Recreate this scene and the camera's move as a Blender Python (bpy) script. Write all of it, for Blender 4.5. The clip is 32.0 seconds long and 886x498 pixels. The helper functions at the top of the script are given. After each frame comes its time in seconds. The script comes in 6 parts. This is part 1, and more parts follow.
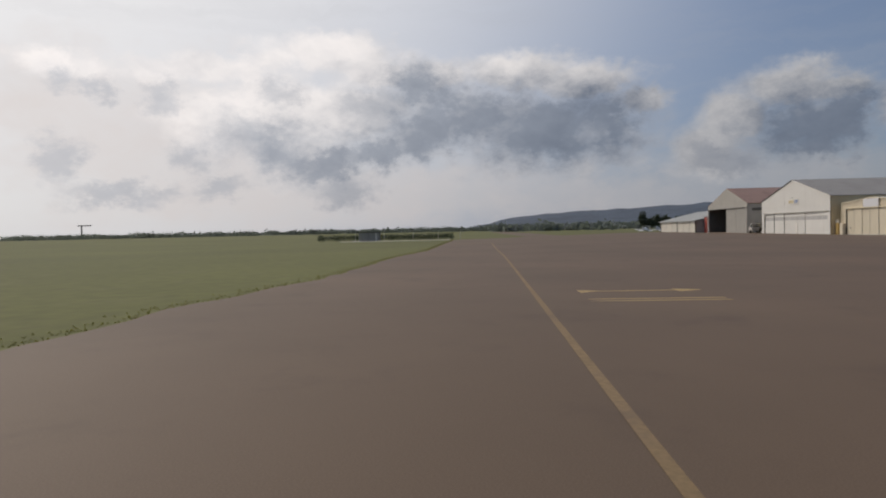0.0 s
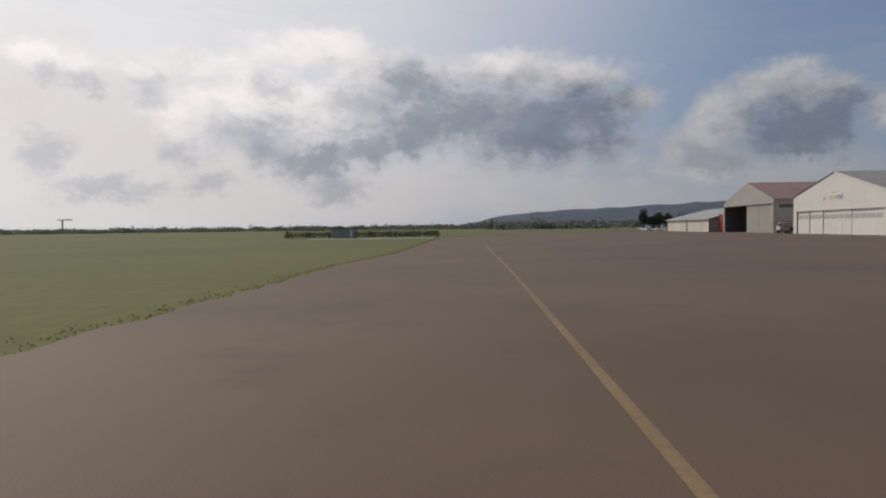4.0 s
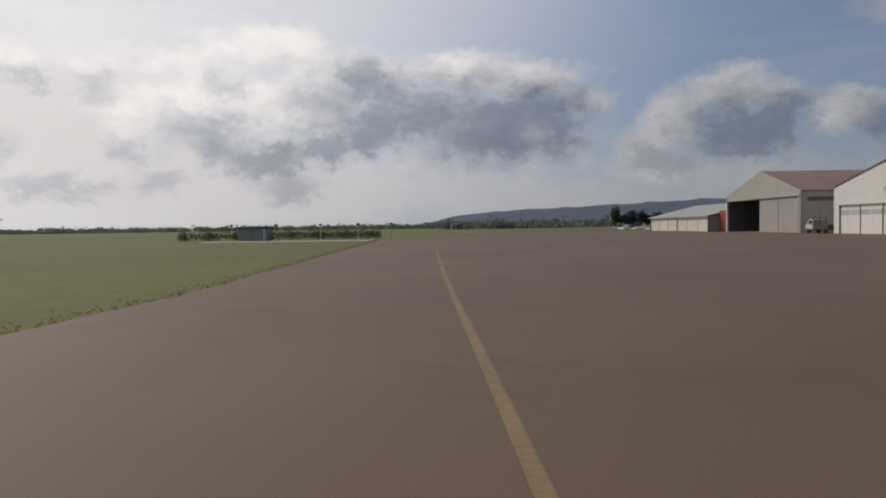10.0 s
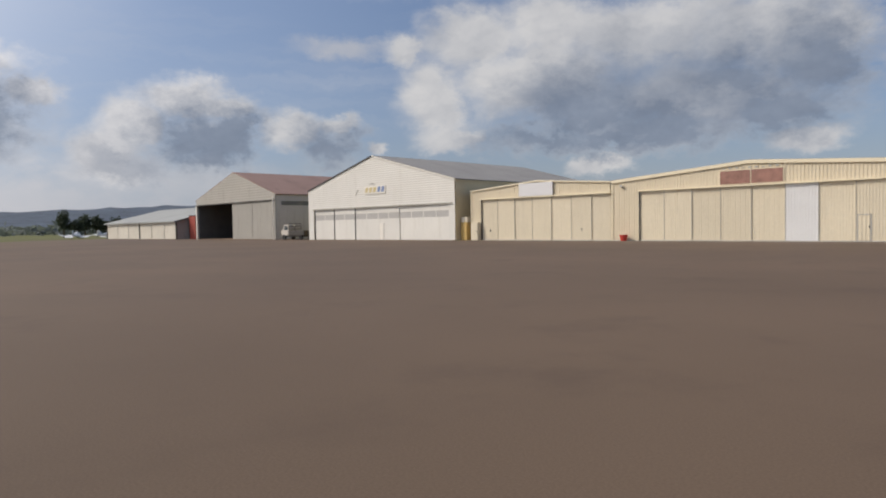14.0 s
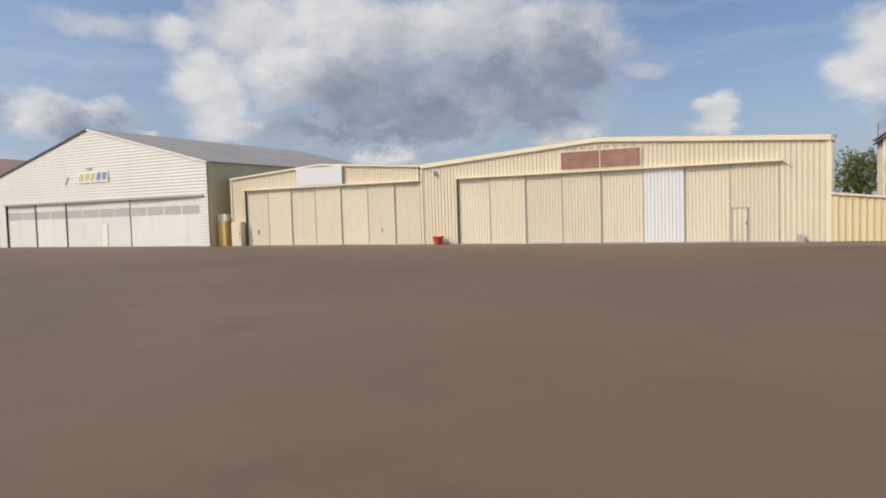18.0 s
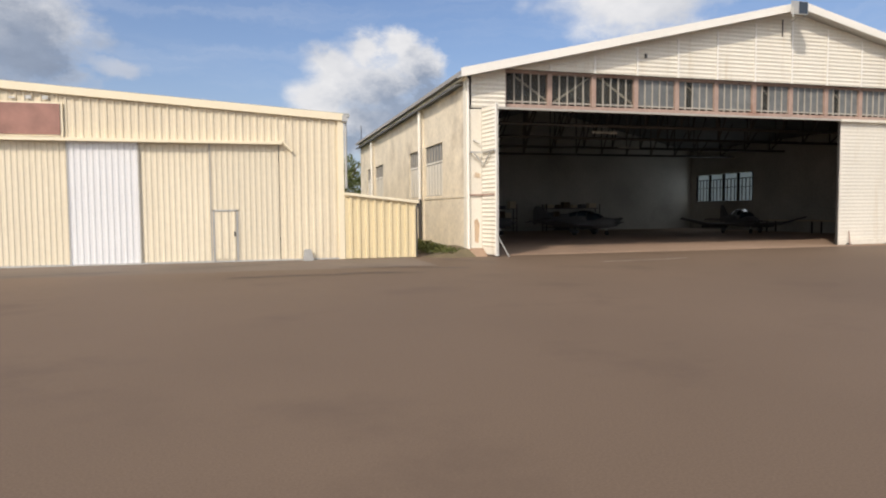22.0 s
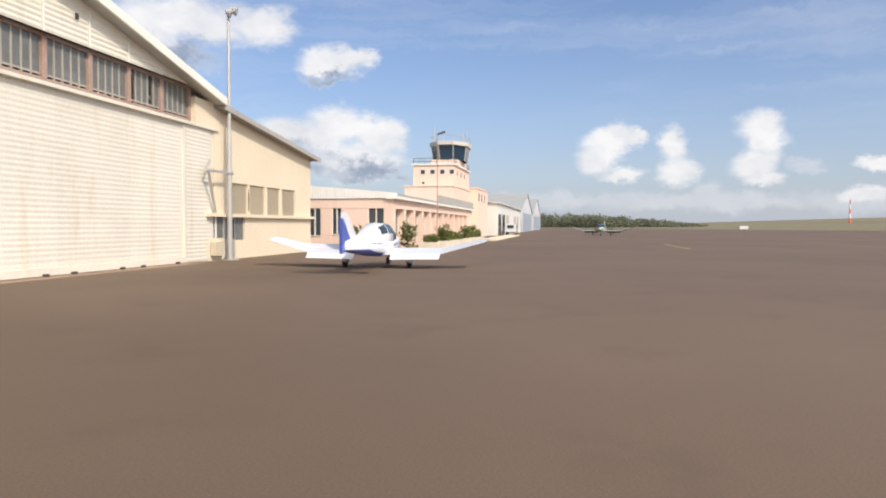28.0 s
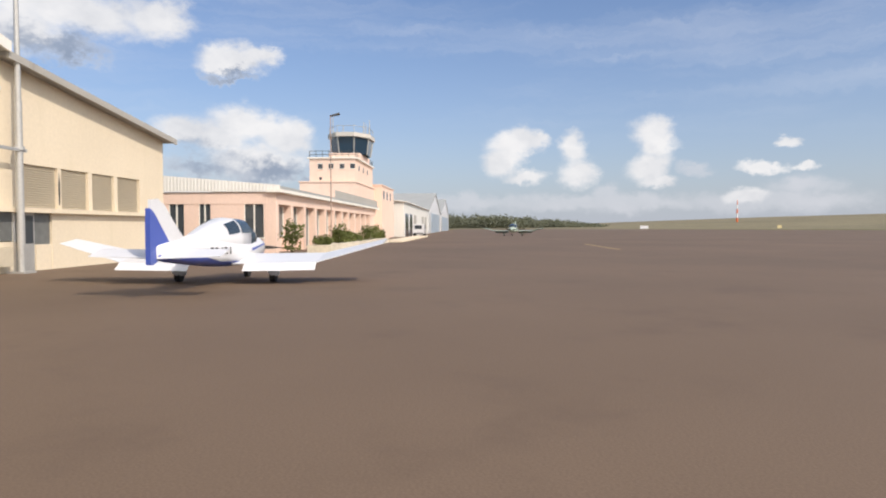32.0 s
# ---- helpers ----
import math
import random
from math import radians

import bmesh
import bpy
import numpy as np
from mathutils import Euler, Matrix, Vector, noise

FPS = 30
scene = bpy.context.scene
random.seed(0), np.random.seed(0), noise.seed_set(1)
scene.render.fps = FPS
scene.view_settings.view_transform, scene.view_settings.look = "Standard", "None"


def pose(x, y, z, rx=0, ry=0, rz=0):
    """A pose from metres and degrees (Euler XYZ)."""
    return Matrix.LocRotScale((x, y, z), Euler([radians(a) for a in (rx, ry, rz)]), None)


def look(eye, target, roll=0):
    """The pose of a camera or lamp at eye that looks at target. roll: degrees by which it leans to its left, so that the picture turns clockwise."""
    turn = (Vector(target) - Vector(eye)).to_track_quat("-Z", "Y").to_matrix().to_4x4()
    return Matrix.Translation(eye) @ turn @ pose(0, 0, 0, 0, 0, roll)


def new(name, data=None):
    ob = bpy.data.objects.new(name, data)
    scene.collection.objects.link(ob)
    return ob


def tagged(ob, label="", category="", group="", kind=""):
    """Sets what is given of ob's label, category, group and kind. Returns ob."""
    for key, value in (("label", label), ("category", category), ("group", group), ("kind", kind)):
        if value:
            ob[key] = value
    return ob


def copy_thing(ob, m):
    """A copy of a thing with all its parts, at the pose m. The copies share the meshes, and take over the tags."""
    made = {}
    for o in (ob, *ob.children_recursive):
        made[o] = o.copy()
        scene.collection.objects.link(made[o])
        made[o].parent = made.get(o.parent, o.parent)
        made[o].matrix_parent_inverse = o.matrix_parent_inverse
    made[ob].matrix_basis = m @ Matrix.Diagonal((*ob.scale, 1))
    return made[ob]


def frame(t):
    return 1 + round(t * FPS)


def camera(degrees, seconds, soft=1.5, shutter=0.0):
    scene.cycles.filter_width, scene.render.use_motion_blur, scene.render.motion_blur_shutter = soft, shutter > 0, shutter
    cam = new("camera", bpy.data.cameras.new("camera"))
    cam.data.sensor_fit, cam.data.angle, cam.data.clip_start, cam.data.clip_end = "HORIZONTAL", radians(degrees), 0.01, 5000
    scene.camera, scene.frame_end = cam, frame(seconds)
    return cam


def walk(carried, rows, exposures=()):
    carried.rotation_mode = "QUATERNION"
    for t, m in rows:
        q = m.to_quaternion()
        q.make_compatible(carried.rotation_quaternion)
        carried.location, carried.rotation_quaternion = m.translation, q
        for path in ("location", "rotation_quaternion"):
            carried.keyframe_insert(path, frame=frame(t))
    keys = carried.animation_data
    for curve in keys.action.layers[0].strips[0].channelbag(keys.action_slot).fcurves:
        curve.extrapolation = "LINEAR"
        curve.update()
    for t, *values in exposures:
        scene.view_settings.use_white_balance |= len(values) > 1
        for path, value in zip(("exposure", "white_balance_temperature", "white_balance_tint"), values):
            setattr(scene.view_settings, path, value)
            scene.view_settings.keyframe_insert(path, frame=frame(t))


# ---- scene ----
cam = camera(67.2, 32.0, soft=2.0)
PATH = [
    (0, (100.152, -60.847, 2.123), (98.157, -60.97, 2.067), -1.2),
    (0.5, (97.813, -60.770, 2.102), (95.816, -60.859, 2.043), -1.05),
    (1.0, (95.474, -60.694, 2.080), (93.475, -60.755, 2.019), -0.9),
    (1.5, (93.134, -60.618, 2.058), (91.136, -60.665, 1.995), -0.75),
    (2, (90.795, -60.541, 2.037), (88.797, -60.59, 1.972), -0.6),
    (3.5, (83.191, -60.883, 1.942), (81.194, -60.978, 1.878), -0.7),
    (6, (70.271, -60.899, 1.96), (68.272, -60.953, 1.895), -1.0),
    (7.2, (64.129, -60.751, 1.99), (62.13, -60.768, 1.923), -1.2),
    (9, (54.533, -60.502, 1.713), (52.534, -60.482, 1.651), -1.0),
    (10, (49.328, -60.038, 1.768), (47.33, -60.002, 1.702), -0.8),
    (11.5, (41.677, -59.216, 1.719), (39.73, -58.763, 1.653), -0.8),
    (12.3, (38.053, -58.164, 1.658), (36.24, -57.321, 1.595), -0.8),
    (13, (35.344, -56.54, 1.615), (33.701, -55.402, 1.543), -0.8),
    (14, (32.01, -53.338, 1.602), (30.59, -51.931, 1.533), -1.0),
    (14.5, (30.502, -51.713, 1.659), (29.143, -50.246, 1.592), -1.1),
    (16.5, (25.154, -44.945, 2.109), (23.98, -43.328, 2.025), -1.6),
    (17.5, (22.877, -41.518, 2.083), (21.852, -39.804, 1.98), -1.7),
    (18.2, (21.541, -39.1, 2.037), (20.682, -37.297, 1.933), -1.7),
    (19, (20.491, -36.199, 1.979), (19.88, -34.297, 1.891), -1.3),
    (20.5, (20.025, -30.455, 1.939), (19.989, -28.458, 1.845), -1.0),
    (21.5, (20.321, -27.103, 1.885), (20.665, -25.136, 1.773), -0.6),
    (22.5, (21.479, -24.103, 1.78), (22.21, -22.245, 1.671), -0.4),
    (23, (22.154, -22.673, 1.784), (23.076, -20.902, 1.679), -0.3),
    (23.5, (23.079, -21.491, 1.728), (24.16, -19.811, 1.628), -0.3),
    (24.5, (25.068, -19.382, 1.711), (26.429, -17.919, 1.619), -0.4),
    (25.5, (27.206, -17.676, 1.692), (28.822, -16.502, 1.598), -0.2),
    (26, (28.378, -16.977, 1.655), (30.1, -15.964, 1.563), 0.0),
    (26.5, (29.466, -16.529, 1.665), (31.274, -15.678, 1.579), 0.1),
    (28.5, (33.721, -15.572, 1.645), (35.703, -15.31, 1.576), 0.2),
    (29.7, (35.855, -15.424, 1.555), (37.843, -15.224, 1.488), 0.0),
    (31.4, (39.087, -15.1, 1.6), (41.081, -14.973, 1.534), 0.2),
    (32, (40.176, -15.119, 1.485), (42.173, -15.028, 1.419), -0.1),
]
walk(cam, [(t, look(eye, target, roll)) for t, eye, target, roll in PATH],
     [(0, -1.05), (10.5, -1.05), (12, -0.92), (13, -0.76), (14, -0.54), (17, -0.30), (19, -0.25), (22, -0.08), (25, 0.18), (29, 0.07), (32, 0.02)])

# ---- world: sky with clouds ----
SUN_AZ, SUN_EL = -138.0, 40.0          # degrees, azimuth from +y towards +x
world = bpy.data.worlds.new("sky")
scene.world = world
world.use_nodes = True
wn, wl = world.node_tree.nodes, world.node_tree.links
wn.clear()


def wnode(kind, **sets):
    n = wn.new(kind)
    for k, v in sets.items():
        if k == "operation":
            n.operation = v
        elif k == "data_type":
            n.data_type = v
        elif k == "blend_type":
            n.blend_type = v
    return n


def wmath(op, a, b=None, c=None, clamp=False):
    n = wnode("ShaderNodeMath", operation=op)
    n.use_clamp = clamp
    for slot, v in zip(n.inputs, (a, b, c)):
        if v is None:
            continue
        if isinstance(v, (int, float)):
            slot.default_value = v
        else:
            wl.new(v, slot)
    return n.outputs[0]


def wvec(op, a, b=None, c=None):
    n = wnode("ShaderNodeVectorMath", operation=op)
    for slot, v in zip(n.inputs, (a, b, c)):
        if v is None:
            continue
        if isinstance(v, tuple):
            slot.default_value = v
        else:
            wl.new(v, slot)
    return n.outputs["Value"] if op == "LENGTH" else n.outputs[0]


def wmix(f, a, b):
    n = wnode("ShaderNodeMix", data_type="RGBA")
    for slot, v in ((n.inputs[0], f), (n.inputs[6], a), (n.inputs[7], b)):
        if isinstance(v, tuple):
            slot.default_value = (*v, 1)
        elif isinstance(v, (int, float)):
            slot.default_value = v
        else:
            wl.new(v, slot)
    return n.outputs[2]


def wnoise(vec, scale, detail=4.0, rough=0.55):
    n = wn.new("ShaderNodeTexNoise")
    n.inputs["Scale"].default_value, n.inputs["Detail"].default_value, n.inputs["Roughness"].default_value = scale, detail, rough
    wl.new(vec, n.inputs["Vector"])
    return n


def wstep(v, lo, hi):
    n = wn.new("ShaderNodeMapRange")
    n.interpolation_type = "SMOOTHSTEP"
    wl.new(v, n.inputs[0])
    n.inputs[1].default_value, n.inputs[2].default_value = lo, hi
    return n.outputs[0]


way = wn.new("ShaderNodeTexCoord").outputs["Generated"]
axes = wn.new("ShaderNodeSeparateXYZ")
wl.new(way, axes.inputs[0])
azim = wmath("MULTIPLY", wmath("ARCTAN2", axes.outputs[0], axes.outputs[1]), 57.2958)
elev = wmath("MULTIPLY", wmath("ARCSINE", axes.outputs[2]), 57.2958)
joined = wn.new("ShaderNodeCombineXYZ")
wl.new(azim, joined.inputs[0])
wl.new(elev, joined.inputs[1])
stretched = wvec("MULTIPLY", way, (1.0, 1.0, 1.5))
big, mid, fine = wnoise(stretched, 5.5, 3), wnoise(stretched, 16, 5, 0.62), wnoise(stretched, 46, 6, 0.65)
warp = wvec("ADD", wvec("MULTIPLY_ADD", wvec("SUBTRACT", big.outputs["Color"], (0.5, 0.5, 0.5)), (2.0, 1.2, 0.0), joined.outputs[0]),
            wvec("MULTIPLY", wvec("SUBTRACT", mid.outputs["Color"], (0.5, 0.5, 0.5)), (2.2, 1.8, 0.0)))
warp = wvec("ADD", warp, wvec("MULTIPLY", wvec("SUBTRACT", fine.outputs["Color"], (0.5, 0.5, 0.5)), (1.5, 1.3, 0.0)))


torn = wvec("ADD", warp, wvec("MULTIPLY", wvec("SUBTRACT", wnoise(stretched, 24, 6, 0.68).outputs["Color"], (0.5, 0.5, 0.5)), (5.0, 4.2, 0.0)))


class Bank:
    """A field of soft ellipses in degrees of azimuth and elevation; 0 at a puff's heart, 1 at its rim."""

    def __init__(self, place):
        self.field, self.place = None, place

    def puff(self, az, el, w, h):
        q = wvec("LENGTH", wvec("MULTIPLY_ADD", self.place, (1 / w, 1 / h, 0.0), (-az / w, -el / h, 0.0)))
        self.field = q if self.field is None else wmath("SMOOTH_MIN", self.field, q, 0.40)

    def puffs(self, *spots):
        for spot in spots:
            self.puff(*spot)


white, grey, veil, faint = Bank(warp), Bank(torn), Bank(warp), Bank(torn)
# western bank, towards the sun
white.puffs((-122.6, 12.8, 3.1, 0.9), (-113.4, 13.0, 5.8, 1.2), (-102.8, 14.8, 5.1, 1.6), (-98.6, 13.5, 4.2, 1.6), (-93.9, 12.7, 3.4, 1.3), (-86.6, 13.2, 5.2, 1.5), (-81.0, 12.1, 3.5, 1.5), (-76.8, 10.1, 2.2, 1.0))
white.puffs((-102.0, 10.1, 7.8, 2.8), (-110.1, 9.4, 5.6, 2.8), (-65.8, 10.3, 3.3, 1.8), (-69.9, 8.1, 2.7, 2.2), (-63.1, 9.7, 2.4, 1.2), (-71.8, 6.0, 2.6, 2.3))
grey.puffs((-84.3, 8.2, 8.0, 3.1), (-90.5, 9.7, 5.3, 2.5), (-79.6, 8.2, 3.2, 2.4), (-95.3, 12.0, 2.4, 1.8), (-94.4, 8.1, 4.6, 2.3), (-98.7, 6.8, 2.9, 1.7), (-103.0, 5.8, 3.7, 1.7), (-107.1, 6.7, 3.0, 2.0))
faint.puffs((-110.5, 8.1, 2.6, 1.9), (-114.4, 6.2, 1.4, 1.1), (-115.9, 10.8, 1.2, 1.1), (-122.6, 11.6, 1.1, 0.8), (-120.5, 11.1, 0.8, 0.8), (-123.5, 5.7, 1.2, 1.3), (-119.5, 3.4, 3.4, 0.7), (-111.9, 3.7, 2.0, 0.8))
faint.puffs((-101.6, 3.3, 2.4, 0.9), (-71.1, 5.1, 2.2, 1.0), (-107.0, 11.3, 1.8, 0.9), (-100.1, 10.9, 2.4, 1.2))
grey.puffs((-65.8, 7.6, 3.2, 2.5), (-63.1, 7.8, 2.1, 2.1), (-64.2, 5.8, 2.2, 1.2))
veil.puffs((-115.6, 7.4, 14.3, 5.6), (-100.2, 3.6, 22.5, 2.9), (-81.0, 2.6, 19.0, 2.1), (-67.8, 3.9, 9.7, 1.7), (-122.7, 9.4, 5.6, 4.4))
# small cumulus beyond the white hangar
white.puffs((-57.6, 8.1, 3.3, 1.6), (-54.3, 8.5, 1.9, 0.8), (-50.7, 6.6, 1.0, 0.6))
grey.puffs((-54.9, 6.7, 2.4, 1.7))
veil.puffs((-53.2, 14.8, 3.8, 0.9))
# the tall cumulus over the beige hangars
white.puffs((-42.0, 15.0, 4.6, 2.7), (-45.8, 10.9, 2.5, 3.5), (-48.0, 14.5, 1.7, 1.4), (-35.9, 15.9, 5.7, 2.7), (-28.3, 15.5, 7.2, 2.7), (-19.4, 14.2, 6.4, 3.2), (-14.2, 13.5, 1.8, 2.4), (-37.5, 11.9, 7.0, 3.2))
white.puffs((-44.2, 7.3, 3.0, 1.0), (-24.2, 9.8, 8.0, 2.6), (-16.8, 6.1, 3.0, 0.9), (-31.8, 4.9, 2.5, 0.8), (-4.8, 7.3, 1.6, 1.2), (-5.2, 6.2, 1.8, 0.6))
grey.puffs((-32.8, 9.6, 5.8, 2.1), (-26.6, 7.9, 5.8, 1.7), (-18.6, 8.5, 4.6, 2.1), (-36.7, 7.2, 4.8, 1.2), (-15.5, 11.5, 2.7, 2.5), (-21.8, 11.0, 3.3, 1.8), (-29.5, 6.7, 6.2, 0.9))
veil.puffs((-53.6, 14.8, 2.8, 0.8), (-9.9, 11.0, 1.7, 0.6))
faint.puffs((-24.1, 12.5, 9.0, 3.6), (-32.7, 11.4, 5.7, 2.3), (-16.6, 12.9, 3.2, 3.0))
# cumulus beside the large hangar
white.puffs((9.0, 13.3, 1.7, 1.5), (11.8, 13.8, 1.8, 1.2), (6.6, 11.5, 2.4, 2.0), (9.9, 10.7, 4.2, 2.0), (13.5, 12.3, 1.9, 1.7), (5.2, 9.0, 2.8, 2.0), (9.4, 7.7, 3.3, 1.7))
grey.puffs((11.3, 8.4, 3.2, 2.1), (13.9, 10.0, 1.6, 1.9), (8.4, 5.8, 1.6, 1.4))
white.puffs((-5.4, 7.7, 1.6, 0.6))
# cumulus over the terminal and the eastern field
white.puffs((71.2, 8.3, 3.0, 1.4), (74.2, 7.4, 2.1, 1.5), (69.2, 7.1, 2.7, 1.5), (66.4, 7.6, 2.1, 1.2), (71.2, 5.4, 4.5, 1.6), (59.1, 15.8, 5.8, 1.7), (64.7, 15.9, 2.2, 1.4), (55.4, 14.0, 2.8, 1.5))
white.puffs((69.9, 13.2, 2.5, 1.1), (72.2, 13.7, 1.6, 0.7), (68.9, 12.6, 1.5, 0.6), (93.3, 7.1, 2.2, 0.9), (95.2, 7.2, 1.0, 0.5), (92.1, 5.5, 1.6, 1.1), (94.2, 4.2, 1.6, 0.6), (98.2, 6.4, 1.0, 1.4))
white.puffs((98.7, 4.7, 1.5, 1.1))
grey.puffs((67.4, 5.0, 2.9, 1.1), (72.6, 4.5, 3.6, 0.7), (57.6, 13.3, 3.1, 0.7), (69.9, 12.1, 1.8, 0.4))
white.puffs((114.6, 6.5, 0.7, 0.4), (113.1, 4.6, 1.5, 0.4), (112.0, 2.4, 1.7, 0.6), (115.9, 4.6, 0.6, 0.3))
veil.puffs((116.0, 3.0, 2.5, 0.8), (108.3, 4.4, 1.1, 0.4), (101.0, 2.7, 1.0, 0.7), (100.6, 1.9, 9.0, 0.7), (113.1, 1.9, 6.8, 0.8))
veil.puffs((88.8, 2.1, 7.2, 0.6))
white.puffs((104.7, 7.8, 1.7, 1.2), (105.3, 6.4, 1.3, 1.1), (104.4, 4.6, 1.7, 1.2), (105.2, 3.6, 1.5, 0.5))
# bank above the large hangar's gable
white.puffs((31.0, 16.2, 6.0, 2.2))

air = wn.new("ShaderNodeTexSky")
air.sky_type, air.sun_disc = "NISHITA", False
air.sun_elevation, air.sun_rotation = radians(SUN_EL), radians(SUN_AZ)
air.air_density, air.dust_density, air.ozone_density = 1.0, 1.6, 1.4
clear = wvec("MULTIPLY", air.outputs[0], (0.096, 0.112, 0.138))
haze = wmath("POWER", 2.7183, wmath("MULTIPLY", wmath("MAXIMUM", elev, 0.0), -0.115))
toward = wnode("ShaderNodeVectorMath", operation="DOT_PRODUCT")
wl.new(way, toward.inputs[0])
toward.inputs[1].default_value = (math.sin(radians(SUN_AZ)) * math.cos(radians(SUN_EL)), math.cos(radians(SUN_AZ)) * math.cos(radians(SUN_EL)), math.sin(radians(SUN_EL)))
glow = wstep(toward.outputs["Value"], 0.15, 1.0)
sky = wmix(wmath("MULTIPLY", haze, 0.78), clear, wmix(glow, (0.58, 0.61, 0.69), (0.95, 0.87, 0.88)))
sky = wmix(wmath("MULTIPLY", wstep(toward.outputs["Value"], -0.05, 0.60), 0.42), sky, (0.62, 0.76, 1.02))
sky = wmix(wmath("MULTIPLY", wstep(toward.outputs["Value"], 0.38, 1.0), 0.85), sky, (1.95, 1.88, 1.82))
sunward = tuple(toward.inputs[1].default_value)


def billow(vec, scale, detail):
    """Rounded heaps: 0 at the top of a heap, rising towards the creases."""
    n = wn.new("ShaderNodeTexVoronoi")
    n.feature = "SMOOTH_F1"
    n.inputs["Scale"].default_value, n.inputs["Detail"].default_value, n.inputs["Roughness"].default_value = scale, detail, 0.55
    n.inputs["Smoothness"].default_value = 0.6
    wl.new(vec, n.inputs["Vector"])
    return n.outputs["Distance"]


loose = wvec("ADD", stretched, wvec("MULTIPLY", wvec("SUBTRACT", mid.outputs["Color"], (0.5, 0.5, 0.5)), (0.05, 0.05, 0.05)))
offset = wvec("ADD", loose, tuple(0.022 * c for c in sunward))
wide = wvec("ADD", loose, tuple(0.05 * c for c in sunward))
heap = billow(loose, 13.0, 2.5)
fold = wmath("SUBTRACT", billow(offset, 13.0, 2.5), heap)
swell = wmath("SUBTRACT", wnoise(loose, 7.0, 4, 0.6).outputs[0], wnoise(wide, 7.0, 4, 0.6).outputs[0])
relief = wmath("ADD", wmath("MULTIPLY", swell, 1.6), wmath("MULTIPLY_ADD", fold, 0.26, 0.58), clamp=True)
lump = wmath("ADD", wmath("MULTIPLY", wmath("SUBTRACT", heap, 0.80), 0.55), wmath("MULTIPLY", wmath("SUBTRACT", fine.outputs[0], 0.5), 0.42))
vmask = wmath("SUBTRACT", 1.0, wstep(wmath("ADD", veil.field, lump), 0.45, 1.6))
wmask = wmath("SUBTRACT", 1.0, wstep(wmath("ADD", white.field, lump), 0.60, 1.52))
gmask = wmath("SUBTRACT", 1.0, wstep(wmath("ADD", grey.field, wmath("MULTIPLY", lump, 1.2)), 0.40, 1.80))
heart = wmath("SUBTRACT", 1.0, wstep(wmath("ADD", grey.field, wmath("MULTIPLY", lump, 0.7)), 0.15, 2.25))
strand = wnoise(wvec("MULTIPLY", warp, (0.03, 0.30, 0.0)), 1.0, 5, 0.6)
sky = wmix(wmath("MULTIPLY", wmath("MULTIPLY", wstep(strand.outputs[0], 0.42, 0.80), wstep(elev, 5.0, 12.0)), 0.26), sky, (0.84, 0.85, 0.90))
sky = wmix(wmath("MULTIPLY", vmask, wmath("MULTIPLY_ADD", relief, 0.5, 0.35)), sky, wmix(glow, (0.68, 0.69, 0.74), (1.55, 1.42, 1.37)))
lit = wmix(glow, (0.92, 0.905, 0.905), (2.1, 1.98, 1.93))
shade = wmix(wmath("POWER", glow, 3.0), (0.30, 0.352, 0.455), (1.10, 1.15, 1.26))
dim = wmath("ADD", wmath("MULTIPLY", heart, 0.92), wmath("MULTIPLY", wmath("SUBTRACT", 0.80, relief), 0.62), clamp=True)
shade = wmix(wmath("ADD", wmath("MULTIPLY", relief, 0.6), wmath("MULTIPLY_ADD", mid.outputs[0], 0.9, -0.25), clamp=True), wvec("MULTIPLY", shade, (0.74, 0.76, 0.80)), wvec("MULTIPLY", shade, (1.36, 1.33, 1.28)))
cloud = wmix(dim, lit, shade)
sky = wmix(wmath("MULTIPLY", wmath("MAXIMUM", wmask, wmath("MULTIPLY", gmask, 0.93)), 0.95), sky, cloud)
fmask = wmath("SUBTRACT", 1.0, wstep(wmath("ADD", faint.field, wmath("MULTIPLY", lump, 1.3)), 0.25, 1.9))
sky = wmix(wmath("MULTIPLY", fmask, 0.55), sky, shade)
ground_tone = wstep(elev, -3.0, 0.0)
sky = wmix(ground_tone, (0.12, 0.11, 0.09), sky)
bg, wout = wn.new("ShaderNodeBackground"), wn.new("ShaderNodeOutputWorld")
wl.new(sky, bg.inputs[0])
bg.inputs[1].default_value = 1.0
wl.new(bg.outputs[0], wout.inputs[0])

sun = new("sun", bpy.data.lights.new("sun", "SUN"))
sun.data.energy, sun.data.angle, sun.data.color = 3.4, radians(0.6), (1.0, 0.885, 0.77)
sun.matrix_world = look((-60, -70, 90), (-60 - toward.inputs[1].default_value[0], -70 - toward.inputs[1].default_value[1], 90 - toward.inputs[1].default_value[2]))

# area lamp added at the large hangar's rear window to lift the dark hall
pane_light = new("rear_window_fill", bpy.data.lights.new("rear_window_fill", "AREA"))
pane_light.data.shape, pane_light.data.size, pane_light.data.size_y = "RECTANGLE", 7.0, 2.2
pane_light.data.energy, pane_light.data.color = 42.0, (0.88, 0.94, 1.0)
pane_light.matrix_world = look((59.4, 23.4, 3.62), (40.0, 23.4, 3.62))


